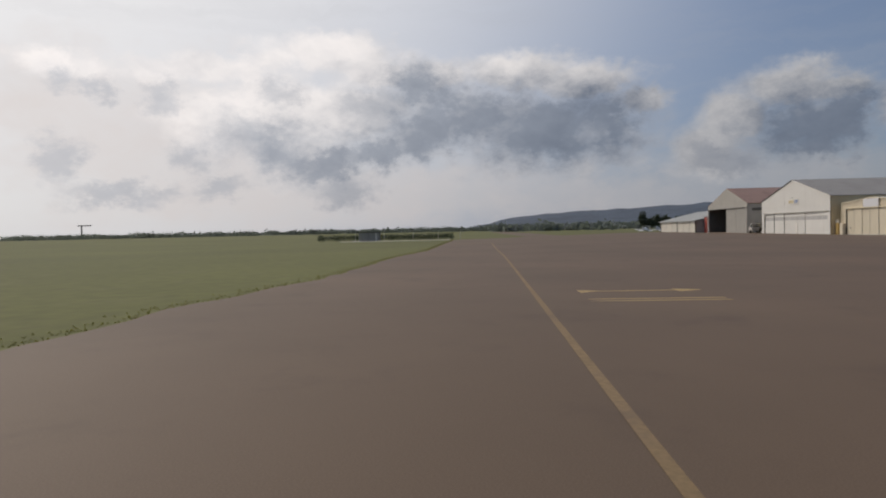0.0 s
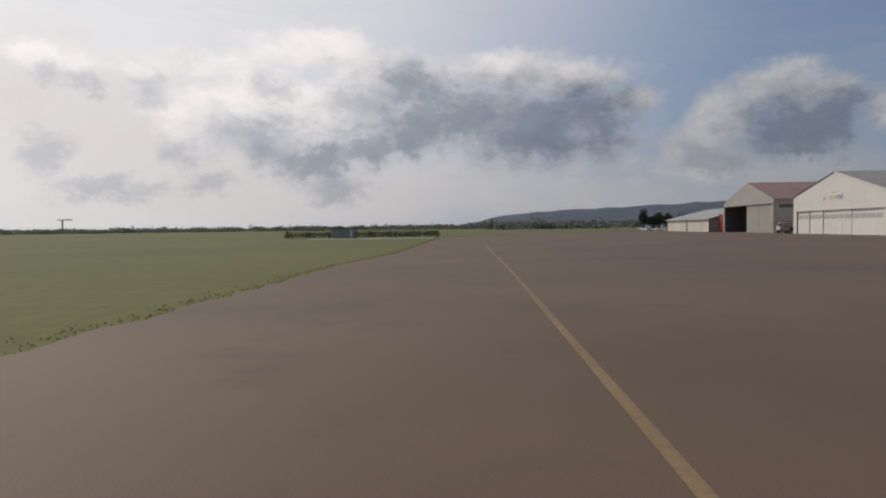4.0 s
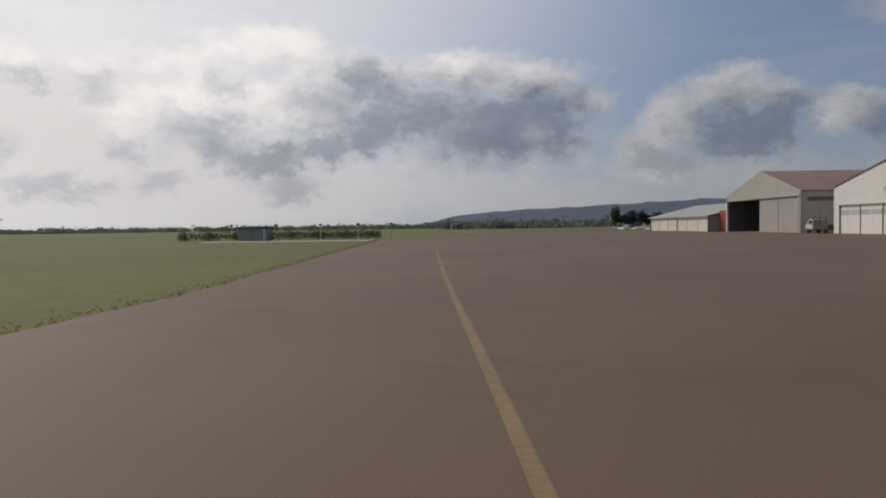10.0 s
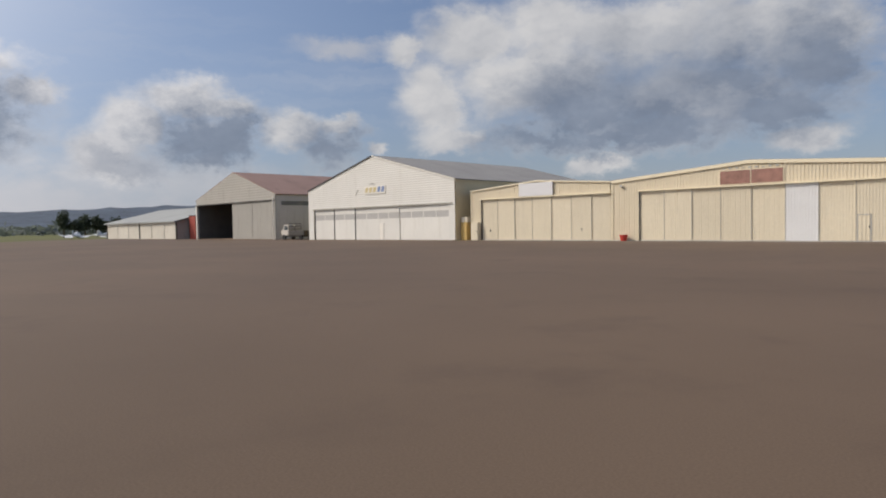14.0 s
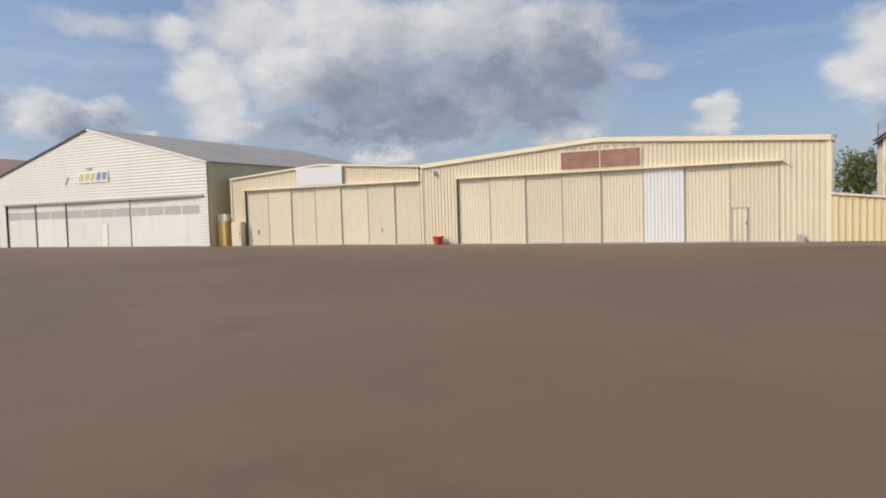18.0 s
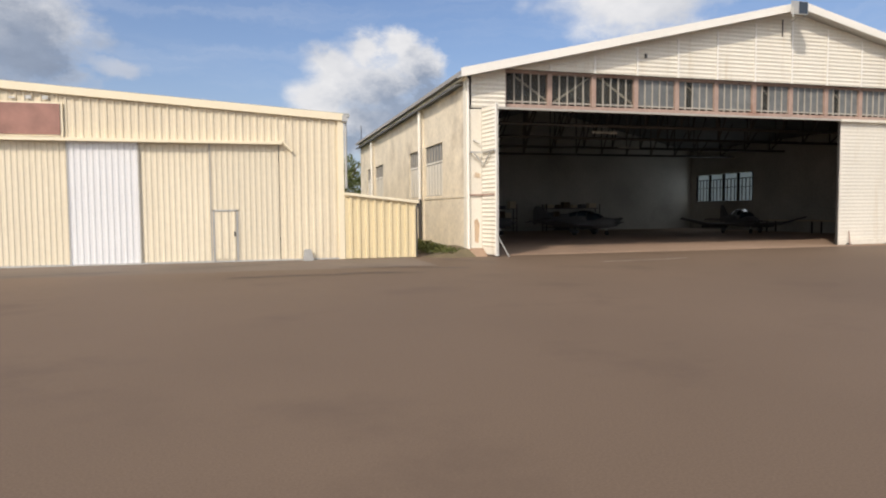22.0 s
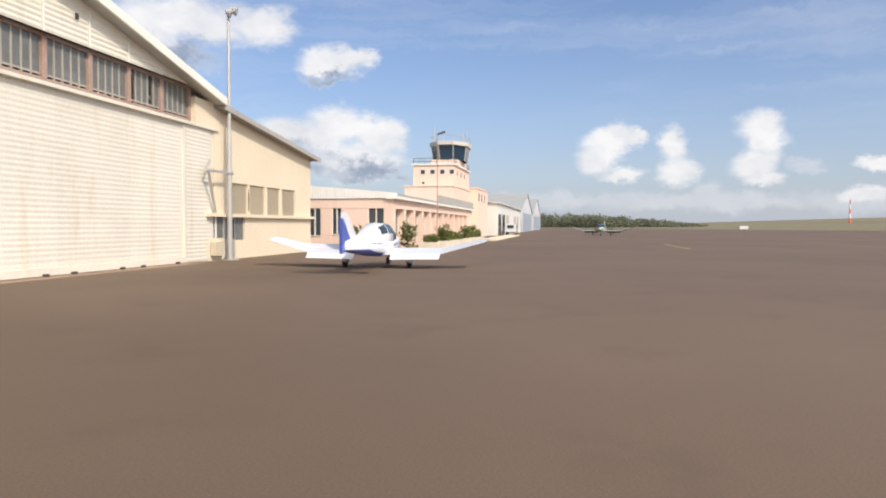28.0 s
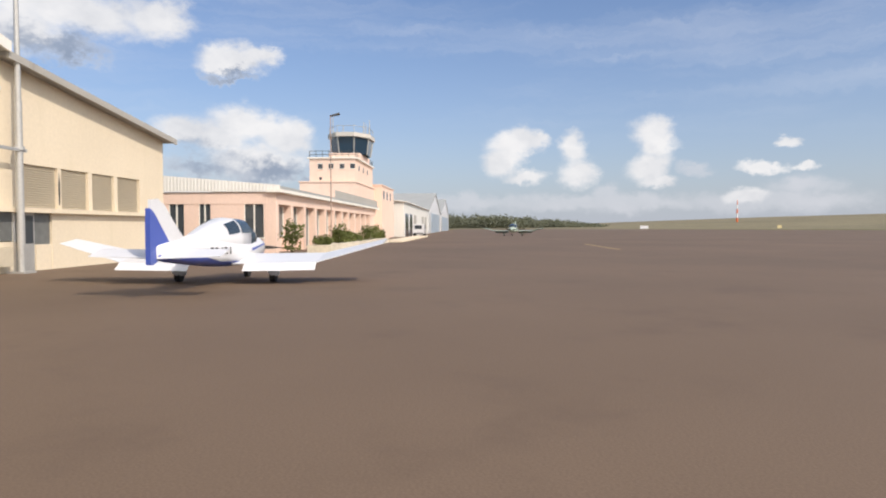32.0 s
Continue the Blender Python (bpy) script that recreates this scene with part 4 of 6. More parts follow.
for a, b in zip(C_TOP, C_TOP[1:]):
    s = (b[1] - a[1]) / (b[0] - a[0])
    part("fascia", M().prism_y([(a[0], a[1] - 0.16), (b[0], b[1] - 0.16), (b[0], b[1] + 0.18), (a[0], a[1] + 0.18)], -0.62, -0.54), WHITE_TRIM, large)
    part("soffit", M().prism_y([(a[0], a[1] - 0.13), (b[0], b[1] - 0.13), (b[0], b[1] - 0.06), (a[0], a[1] - 0.06)], -0.54, -0.02), GALV, large)
    part("roof", M().prism_y([(a[0], a[1] - 0.06), (b[0], b[1] - 0.06), (b[0], b[1] + 0.1), (a[0], a[1] + 0.1)], -0.56, CD + 0.3), GREY_ROOF, large)
    part("roof_lining", M().prism_y([(a[0], a[1] - 0.4), (b[0], b[1] - 0.4), (b[0], b[1] - 0.3), (a[0], a[1] - 0.3)], 0.3, CD), SHADE_LINING, large)

# transom of glazed bays
BAY0, BAYS, BW = 30.64, 14, 2.026
part("transom_rail", M().box(BAY0, 0.2, 5.98, 59.0, 0.42, 6.16), RUST, large)
part("transom_rail", M().box(BAY0, 0.2, 7.42, 59.0, 0.42, 7.54), RUST, large)
BROKEN = random.Random(5)
for k in range(BAYS):
    a = BAY0 + k * BW
    bay = part("window_bay", M().box(a - 0.10, 0.18, 6.14, a + 0.10, 0.4, 7.44), RUST, large, "rust-red window bay with narrow panes")
    w = (BW - 0.2) / 5
    for j in range(5):
        x = a + 0.1 + j * w
        dim = k < 3 or BROKEN.random() < 0.10
        part("pane", M().box(x + 0.025, 0.28, 6.30, x + w - 0.025, 0.295, 7.40), SMOKED_PANE if dim else GREY_GLASS, bay)
        if j:
            part("glazing_bar", M().box(x - 0.025, 0.24, 6.16, x + 0.025, 0.33, 7.42), BAR, bay)
    part("cross_bar", M().box(a + 0.1, 0.26, 6.24, a + BW - 0.1, 0.31, 6.30), BAR, bay)
part("window_bay", M().box(58.9, 0.18, 6.14, 59.06, 0.4, 7.44), RUST, large)
for k in range(7):
    a = BAY0 + 0.3 + k * 4.05
    part("brace", M().tube((a, 0.46, 7.5), (a + 1.9, 0.46, 6.25), 0.045, None, 6).tube((a + 1.9, 0.46, 6.25), (a + 3.8, 0.46, 7.5), 0.045, None, 6), OLD_WHITE, large)
part("door_track", M().box(29.64, -0.04, 5.90, 47.5, 0.16, 5.98), GREY_SHEET, large)
part("door_track", M().box(47.5, -0.10, 5.86, 60.9, 0.16, 5.98), OLD_WHITE, large)

# closed leaves
for a, b in ((47.58, 51.2), (51.2, 54.8), (54.8, 58.28)):
    leaf = part("door_leaf", M().laps(0.28, 5.86, lambda z, a=a, b=b: (a, b), 0.10, 0.17, 0.009), OLD_WHITE, large)
    part("kick_plate", M().box(a, 0.03, 0.04, b, 0.14, 0.28), OLD_WHITE, leaf)
    for x in (a + 0.5, b - 0.7):
        part("roller", M().box(x, -0.04, 0.0, x + 0.22, 0.1, 0.10), DARK_STEEL, leaf)
part("leaf_edge", M().box(47.52, 0.06, 0.04, 47.58, 0.15, 5.86), DARK_STEEL, large)
part("leaf_edge", M().box(58.24, 0.02, 0.04, 58.34, 0.16, 5.86), OLD_WHITE, large)
part("ground_hook", M().tube((48.0, -0.25, 0.0), (47.95, -0.2, 0.7), 0.03), RUST, large)
# a leaf swung out at the left jamb, plain jamb panels beside it
J0, J1, LX, LY = CX0 + 0.12, 29.60, 29.80, -1.24
swing = math.atan2(LY, LX - J1)


def on_leaf(along, out, z):
    """A point on the swung leaf: metres from its hinge, metres proud of its weathered face, height."""
    return (J1 + along * math.cos(swing) + out * math.sin(swing), along * math.sin(swing) - out * math.cos(swing), z)


def leaf_board(a, b, z0, z1, o0, o1):
    m = M()
    m.v = [on_leaf(u, o, z) for z in (z0, z1) for o in (o0, o1) for u in (a, b)]
    m.f = [(0, 2, 3, 1), (4, 5, 7, 6), (0, 1, 5, 4), (2, 6, 7, 3), (0, 4, 6, 2), (1, 3, 7, 5)]
    return m


LEAF_LONG = math.hypot(LY, LX - J1)
stack = part("door_leaf", leaf_board(0.0, LEAF_LONG, 0.08, 5.9, -0.06, 0.0), OLD_WHITE, large, "weathered lapped-sheet door leaf swung out at the jamb")
for z0, z1 in ((0.35, 2.38), (2.5, 5.84)):
    n = round((z1 - z0) / 0.17)
    for k in range(n):
        z = z0 + k * (z1 - z0) / n
        lap = M()
        lap.v = [on_leaf(0.05, 0.002, z), on_leaf(LEAF_LONG - 0.1, 0.002, z), on_leaf(LEAF_LONG - 0.1, 0.03, z + 0.075), on_leaf(0.05, 0.03, z + 0.075),
                 on_leaf(LEAF_LONG - 0.1, 0.002, z + 0.168), on_leaf(0.05, 0.002, z + 0.168)]
        lap.f = [(0, 1, 2, 3), (3, 2, 4, 5)]
        part("lap", lap, OLD_WHITE, stack)
part("leaf_edge", leaf_board(LEAF_LONG - 0.1, LEAF_LONG, 0.05, 5.95, -0.07, 0.05), WHITE_TRIM, stack)
part("leaf_edge", leaf_board(0.0, 0.05, 0.08, 5.9, 0.0, 0.03), GREY_SHEET, stack)
part("kick_plate", leaf_board(0.05, LEAF_LONG - 0.1, 0.08, 0.33, 0.002, 0.02), OLD_WHITE, stack)
part("middle_rail", leaf_board(0.05, LEAF_LONG - 0.1, 2.40, 2.48, 0.002, 0.04), RUST, stack)
part("stay", M().tube(on_leaf(LEAF_LONG - 0.05, -0.1, 0.75), (30.25, LY - 0.12, 0.0), 0.022, None, 6), GALV, stack)
part("jamb_panel", M().box(J0, -0.05, 0.30, J1, 0.1, 2.40), OLD_WHITE, large)
part("jamb_panel", M().box(J0, -0.05, 2.47, J1, 0.1, 5.86), OLD_WHITE, large)
part("jamb_rail", M().box(J0, -0.12, 2.40, J1, 0.1, 2.47), RUST, large)
part("rust_patch", M().prism_y([(29.28, 0.55), (29.43, 0.5), (29.48, 1.25), (29.38, 1.5), (29.26, 1.4)], -0.058, -0.054), RUST_STAIN, large)
part("rust_patch", M().prism_y([(29.24, 3.15), (29.52, 3.1), (29.5, 3.3), (29.31, 3.35)], -0.058, -0.054), RUST_STAIN, large)
part("plinth", M().prism_x([(-0.75, 0.0), (0.1, 0.0), (0.1, 0.30), (-0.12, 0.30)], J0 - 0.1, J1), CONCRETE, large)
part("door_guide", M().box(J0, -0.30, 4.10, J1 + 0.05, -0.24, 4.16).box(J0, -0.24, 4.10, J0 + 0.05, -0.05, 4.15)
     .tube((29.2, -0.25, 4.1), (J1 - 0.02, -0.35, 3.62), 0.03).tube(on_leaf(0.95, 0.12, 4.1), (J1 - 0.02, -0.35, 3.62), 0.03)
     .tube((J1 - 0.05, -0.28, 4.13), on_leaf(LEAF_LONG, 0.1, 4.13), 0.04).tube((29.22, -0.08, 4.62), (29.45, -0.25, 4.48), 0.03), GALV, large)
# floodlight at the apex
flood = part("floodlight", M().prism_x([(-1.25, 10.25), (-0.85, 10.35), (-0.85, 10.95), (-1.25, 10.8)], 43.75, 44.3), GALV, large, "grey floodlight on a bracket at the apex")
part("bracket", M().tube((44.0, -0.6, 10.1), (44.0, -1.0, 10.2), 0.035).tube((43.75, -1.0, 10.2), (44.3, -1.0, 10.2), 0.03).tube((43.72, -1.0, 10.2), (43.72, -1.0, 10.6), 0.03).tube((44.33, -1.0, 10.2), (44.33, -1.0, 10.6), 0.03), GALV, flood)
part("lens", M().prism_x([(-1.27, 10.29), (-1.255, 10.29), (-1.255, 10.78), (-1.27, 10.78)], 43.8, 44.25), GLASS, flood)
part("conduit", M().tube((44.05, -0.05, 10.35), (44.05, -0.05, 9.6), 0.03, None, 6), DARK_STEEL, flood)
for x, z in ((37.0, 8.35), (52.0, 8.35)):
    part("vent_cap", M().box(x - 0.04, -0.12, z - 0.09, x + 0.04, -0.04, z + 0.09), DARK_STEEL, large)

# side wall with pilasters and windows
LW0, LW1 = CX0, CX0 + 0.25
for a, b, lo, hi in ((0.3, 3.55, 0, 7.06), (3.55, 6.75, 0, 2.52), (3.55, 6.75, 4.92, 7.06), (6.75, 7.7, 0, 7.06), (7.7, 10.3, 0, 2.52), (7.7, 10.3, 4.92, 7.06),
                     (10.3, 18.2, 0, 7.06), (18.2, 21.2, 0, 2.52), (18.2, 21.2, 4.92, 7.06), (21.2, 22.2, 0, 7.06), (22.2, 24.8, 0, 2.52), (22.2, 24.8, 4.92, 7.06), (24.8, CD, 0, 7.06)):
    part("side_wall", M().box(LW0, a, lo, LW1, b, hi), RENDER_WALL, large)
for a, b in ((3.55, 6.75), (7.7, 10.3), (18.2, 21.2), (22.2, 24.8)):
    w = part("side_window", M().box(LW0 + 0.10, a, 2.52, LW0 + 0.13, b, 4.92), GREY_GLASS, large, "tall dusty window with white bars")
    n = 6
    for j in range(n + 1):
        y = a + (b - a) * j / n
        part("bar", M().box(LW0 + 0.06, y - 0.03, 2.52, LW0 + 0.095, y + 0.03, 4.92), BAR, w)
    part("bar", M().box(LW0 + 0.055, a, 4.05, LW0 + 0.095, b, 4.12), WHITE_TRIM, w)
    part("lower_panel", M().box(LW0 + 0.07, a + 0.03, 2.55, LW0 + 0.09, b - 0.03, 4.0), OLD_WHITE, w)
for y in (7.22, 21.7):
    p = part("pilaster", M().box(LW0 - 0.08, y - 0.28, 0, LW0, y + 0.28, 7.0), RENDER_WALL, large)
    part("drainpipe", M().tube((LW0 - 0.2, y - 0.1, 6.9), (LW0 - 0.2, y - 0.1, 2.4), 0.07), WHITE_TRIM, p)
    part("lower_drainpipe", M().tube((LW0 - 0.2, y - 0.1, 2.4), (LW0 - 0.2, y - 0.1, 0.05), 0.085), DARK_STEEL, p)
part("eaves_gutter", M().box(LW0 - 0.14, -0.3, 7.0, LW0 - 0.02, CD, 7.1), CREAM_TRIM, large)
part("wall_band", M().box(LW0 - 0.03, 0.3, 2.36, LW0, 6.9, 2.46), RENDER_WALL, large)
part("aerial", M().tube((LW0, CD - 0.5, 7.0), (LW0, CD - 0.5, 8.6), 0.03), DARK_STEEL, large)
part("corner_drainpipe", M().tube((LW0 + 0.05, -0.12, 7.0), (LW0 + 0.05, -0.12, 0.1), 0.05), WHITE_TRIM, large)
# interior
RX = 59.5
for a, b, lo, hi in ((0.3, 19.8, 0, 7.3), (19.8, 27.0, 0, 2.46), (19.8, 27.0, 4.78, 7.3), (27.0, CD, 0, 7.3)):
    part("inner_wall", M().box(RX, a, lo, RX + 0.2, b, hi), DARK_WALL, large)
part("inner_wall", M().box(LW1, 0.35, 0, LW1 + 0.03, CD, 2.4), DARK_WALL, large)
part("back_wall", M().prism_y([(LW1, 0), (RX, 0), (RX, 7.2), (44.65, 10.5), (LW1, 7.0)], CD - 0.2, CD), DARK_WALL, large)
iw = part("rear_window", M().box(RX + 0.05, 19.8, 3.58, RX + 0.15, 27.0, 3.64), DARK_STEEL, large, "bright barred window in the dark hall")
for j in range(5):
    y = 19.8 + 7.2 * j / 4
    part("bar", M().box(RX + 0.02, y - 0.12, 2.46, RX + 0.16, y + 0.12, 4.78), DARK_STEEL, iw)
part("pane", M().box(RX + 0.13, 19.8, 2.46, RX + 0.14, 27.0, 4.78), DUSTY_PANE, iw)
for j in range(17):
    y = 19.8 + 7.2 * j / 16
    part("bar", M().box(RX + 0.06, y - 0.03, 2.46, RX + 0.12, y + 0.03, 4.3), DARK_STEEL, iw)
part("bar", M().box(RX + 0.06, 19.8, 4.28, RX + 0.12, 27.0, 4.36), DARK_STEEL, iw)
for y in (5.5, 11, 16.5, 22):
    tr = M()
    tr.tube((LW1, y, 6.1), (RX, y, 6.1), 0.09, None, 6)
    for k in range(14):
        x = LW1 + 0.3 + k * 2.2
        zt = roofline(C_TOP)(x) - 0.5
        tr.tube((x, y, 6.1), (min(x + 1.1, RX), y, roofline(C_TOP)(min(x + 1.1, RX)) - 0.5), 0.05, None, 5)
        tr.tube((x, y, 6.1), (x, y, zt), 0.05, None, 5)
    part("roof_truss", tr, DARK_STEEL, large)
for x, y in ((38, 6.5), (44, 14)):
    part("strip_light", M().box(x, y, 5.85, x + 1.5, y + 0.15, 5.95), GALV, large)
solid("hangar_floor", M().box(CX0, 0.0, 0.0, RX, CD, 0.02), CONCRETE, "tan worn concrete floor of the large hangar", "floor", "structure")
solid("threshold", M().box(29.5, -0.55, 0.0, 58.5, 0.0, 0.015), CONCRETE, "tan concrete threshold in front of the hangar doors", "threshold", "structure")
for (xa, ya), (xb, yb) in (((34.1, 1.1), (36.8, 0.5)), ((32.2, -5.0), (36.0, -4.5))):
    solid("door_line", M().poly((xa, ya - 0.05, 0.02), (xb, yb - 0.05, 0.02), (xb, yb + 0.05, 0.02), (xa, ya + 0.05, 0.02)), BAR, "short worn white line in front of the hangar doors", "marking", "structure")
TX, TY = 33.5, 12.2
trol = thing("tool_trolley", (TX + 0.6, TY + 0.4, 0), "grey tubular tool trolley with an engine inside the hangar", "trolley")
for x in (TX, TX + 1.2):
    for y in (TY, TY + 0.9):
        part("leg", M().tube((x, y, 0.1), (x, y, 1.6), 0.035), GALV, trol)
        part("wheel", M().tube((x, y - 0.04, 0.12), (x, y + 0.04, 0.12), 0.1, None, 10), BLACK, trol)
for y in (TY, TY + 0.9):
    part("rail", M().tube((TX, y, 1.58), (TX + 1.2, y, 1.58), 0.035), GALV, trol)
for z in (0.35, 1.0):
    part("shelf", M().box(TX, TY, z, TX + 1.2, TY + 0.9, z + 0.05), GALV, trol)
part("engine_block", M().box(TX + 0.15, TY + 0.1, 0.41, TX + 0.95, TY + 0.8, 0.92), DARK_STEEL, trol)
part("drum", M().tube((TX + 0.8, TY + 0.45, 1.05), (TX + 0.8, TY + 0.45, 1.42), 0.28, None, 14), GREY_SHEET, trol)

rack_rng = random.Random(44)
for x0, y0, long in ((33.0, 26.6, 4.2), (38.4, 26.6, 3.4), (44.5, 26.6, 5.0)):
    rack = thing("storage_rack", (x0 + long / 2, y0 + 0.4, 0.02), "dark storage rack loaded with boxes against the back wall", "shelf", "racks in the hangar")
    for x in (x0, x0 + long):
        for y in (y0, y0 + 0.8):
            part("post", M().box(x - 0.03, y - 0.03, 0.02, x + 0.03, y + 0.03, 2.3), DARK_STEEL, rack)
    for z in (0.3, 1.1, 1.9):
        part("shelf", M().box(x0, y0, z, x0 + long, y0 + 0.8, z + 0.05), DARK_STEEL, rack)
        x = x0 + 0.15
        while x < x0 + long - 0.6:
            w, h = rack_rng.uniform(0.3, 0.7), rack_rng.uniform(0.2, 0.6)
            part("box", M().box(x, y0 + 0.08, z + 0.054, x + w, y0 + 0.7, z + 0.054 + h), rack_rng.choice((GREY_SHEET, BARK, SHADE_PAINT, LOUVRE)), rack)
            x += w + rack_rng.uniform(0.05, 0.4)
bench = thing("workbench", (58.7, 12.5, 0.02), "long dark workbench along the inner wall", "workbench")
part("top", M().box(58.2, 8.0, 0.86, 59.2, 17.0, 0.94), LOUVRE, bench)
for y in (8.1, 12.5, 16.8):
    for x in (58.28, 59.1):
        part("leg", M().box(x - 0.04, y - 0.04, 0.02, x + 0.04, y + 0.04, 0.86), DARK_STEEL, bench)

# ---- annex beside the large hangar ----
annex = thing("annex", (66.4, 0, 0), "cream rendered annex with louvred windows under a sloping roof", "building")
S_LINE = roofline([(60.6, 6.92), (72.2, 5.66)])
for a, b, lo, hi in ((60.62, 62.0, 2.16, None), (62.0, 69.82, 3.64, None), (69.82, 72.15, 2.16, None), (63.48, 72.15, 0, 2.0)):
    m = M()
    if hi is None:
        m.prism_y([(a, lo), (b, lo), (b, S_LINE(b)), (a, S_LINE(a))], 0.0, 0.25)
    else:
        m.box(a, 0.0, lo, b, 0.25, hi)
    part("front_wall", m, CREAM_WALL, annex)
part("ledge", M().box(59.9, -0.22, 2.0, 72.2, 0.25, 2.16), CREAM_WALL, annex)
for a, b in ((62.02, 63.86), (64.06, 65.80), (66.06, 67.68), (67.94, 69.80)):
    lv = part("louvre", M().box(a, 0.12, 2.16, b, 0.16, 3.64), LOUVRE, annex, "closed beige louvre")
    for j in range(18):
        z = 2.2 + j * 0.08
        part("slat", M().prism_x([(0.06, z), (0.12, z + 0.05), (0.12, z + 0.065), (0.06, z + 0.015)], a + 0.04, b - 0.04), LOUVRE, lv)
for a, b in ((63.86, 64.06), (65.80, 66.06), (67.68, 67.94)):
    part("louvre_post", M().box(a, 0.0, 2.16, b, 0.25, 3.64), CREAM_WALL, annex)
part("peeling_patch", M().prism_y([(63.9, 2.3), (63.98, 2.35), (64.0, 3.1), (63.93, 3.5), (63.88, 3.0)], -0.006, -0.002), DARK_STEEL, annex)
lowwin = part("window", M().box(60.05, 0.08, 1.05, 61.55, 0.12, 2.0), GREY_GLASS, annex, "low window with a pale frame")
for x in (60.02, 60.8, 61.55):
    part("frame", M().box(x - 0.04, 0.03, 1.02, x + 0.04, 0.14, 2.0), WHITE_TRIM, lowwin)
part("spandrel", M().box(60.0, 0.02, 0, 61.6, 0.2, 1.02), CREAM_WALL, annex)
part("air_unit", M().box(60.25, -0.3, 0.25, 61.0, 0.0, 0.85), LOUVRE, annex, "beige air unit below the window")
dr = part("door", M().box(61.7, 0.06, 0.0, 62.6, 0.12, 2.0), GALV, annex, "pale grey glazed door")
part("pane", M().box(61.78, 0.045, 0.95, 62.52, 0.058, 1.9), GLASS, dr)
part("window", M().box(62.62, 0.08, 0.9, 63.46, 0.12, 2.0), GREY_GLASS, annex)
part("spandrel", M().box(62.62, 0.02, 0, 63.48, 0.2, 0.9), CREAM_WALL, annex)
part("side_wall", M().prism_x([(0.25, 0), (14, 0), (14, 5.6), (0.25, 5.6)], 71.95, 72.15), CREAM_WALL, annex)
part("back_wall", M().box(60.8, 13.8, 0, 71.95, 14, 5.6), CREAM_WALL, annex)
part("roof", M().prism_y([(60.7, 6.9), (72.55, 5.62), (72.55, 5.78), (60.7, 7.06)], -0.45, 14.2), GREY_ROOF, annex)
part("verge", M().prism_y([(60.7, 6.84), (72.6, 5.56), (72.6, 5.8), (60.7, 7.08)], -0.52, -0.45), GREY_SHEET, annex)
part("track_support", M().box(59.3, -0.5, 3.95, 61.5, -0.42, 4.05).tube((59.4, -0.4, 4.0), (60.6, -0.05, 2.2), 0.06).tube((59.35, -0.3, 3.9), (59.9, -0.2, 4.5), 0.05), GALV, annex, "galvanised bracket of the door track")

mast = thing("floodlight_mast", (61.25, -0.4, 0), "tall grey steel mast with floodlights on top", "light mast")
part("lower_pole", M().tube((61.25, -0.4, 0), (61.25, -0.4, 5.6), 0.125, 0.11, 14), GALV, mast)
part("upper_pole", M().tube((61.25, -0.4, 5.6), (61.25, -0.4, 11.3), 0.095, 0.06, 12), GALV, mast)
part("collar", M().tube((61.25, -0.4, 4.0), (61.25, -0.4, 4.12), 0.17, 0.17, 14), GALV, mast)
part("base_plate", M().box(60.95, -0.7, 0, 61.55, -0.1, 0.06), GALV, mast)
for dx, dy, dz in ((0.22, -0.25, 0.22), (-0.16, -0.2, 0.02)):
    lampm = part("floodlight", M().tube((61.25 + dx, -0.4, 11.3 + dz), (61.25 + dx + 0.08, -0.4 + dy, 11.24 + dz), 0.15, 0.21, 12), GALV, mast, "grey round floodlight")
    part("lens", M().tube((61.25 + dx + 0.082, -0.4 + dy * 1.02, 11.238 + dz), (61.25 + dx + 0.09, -0.4 + dy * 1.1, 11.232 + dz), 0.19, 0.19, 12), PALE_PANE, lampm)
part("cross_arm", M().tube((61.0, -0.4, 11.3), (61.6, -0.4, 11.42), 0.04, None, 8), GALV, mast)


# ---- plants ----
def leaves(m, c, rad, n, size, seed):
    rr = random.Random(seed)
    for _ in range(n):
        while True:
            p = Vector((rr.uniform(-1, 1), rr.uniform(-1, 1), rr.uniform(-1, 1)))
            if 0.25 < p.length < 1:
                break
        lumpy = 0.72 + 0.5 * noise.noise(p * 1.9 + Vector((seed * 1.7, 0, 0)))
        p = Vector((p.x * rad[0], p.y * rad[1], p.z * rad[2])) * lumpy + Vector(c)
        u = Vector((rr.uniform(-1, 1), rr.uniform(-1, 1), rr.uniform(-1, 1))).normalized()
        w = u.orthogonal().normalized()
        s = size * rr.uniform(0.6, 1.3)
        m.poly(p - s * u, p + 0.45 * s * w, p + s * u, p - 0.45 * s * w)


def tree(name, at, height, spread, label, seed, material=LEAF, n=900, size=0.16, category="tree", group=""):
    t = thing(name, at, label, category, group)
    x, y, z = at
    rr = random.Random(seed)
    tm = M().tube((x, y, z - 0.05), (x + 0.05, y, z + height * 0.45), height * 0.035, height * 0.02, 8)
    for k in range(5):
        a = k * 1.26 + rr.random()
        tm.tube((x + 0.03, y, z + height * (0.25 + 0.05 * k)), (x + spread * 0.6 * math.cos(a), y + spread * 0.6 * math.sin(a), z + height * (0.55 + 0.07 * k)), height * 0.014, height * 0.005, 6)
    part("trunk", tm, BARK, t)
    cm = M()
    leaves(cm, (x, y, z + height * 0.60), (spread, spread, height * 0.46), n, size, seed)
    part("crown", cm, material, t)
    return t


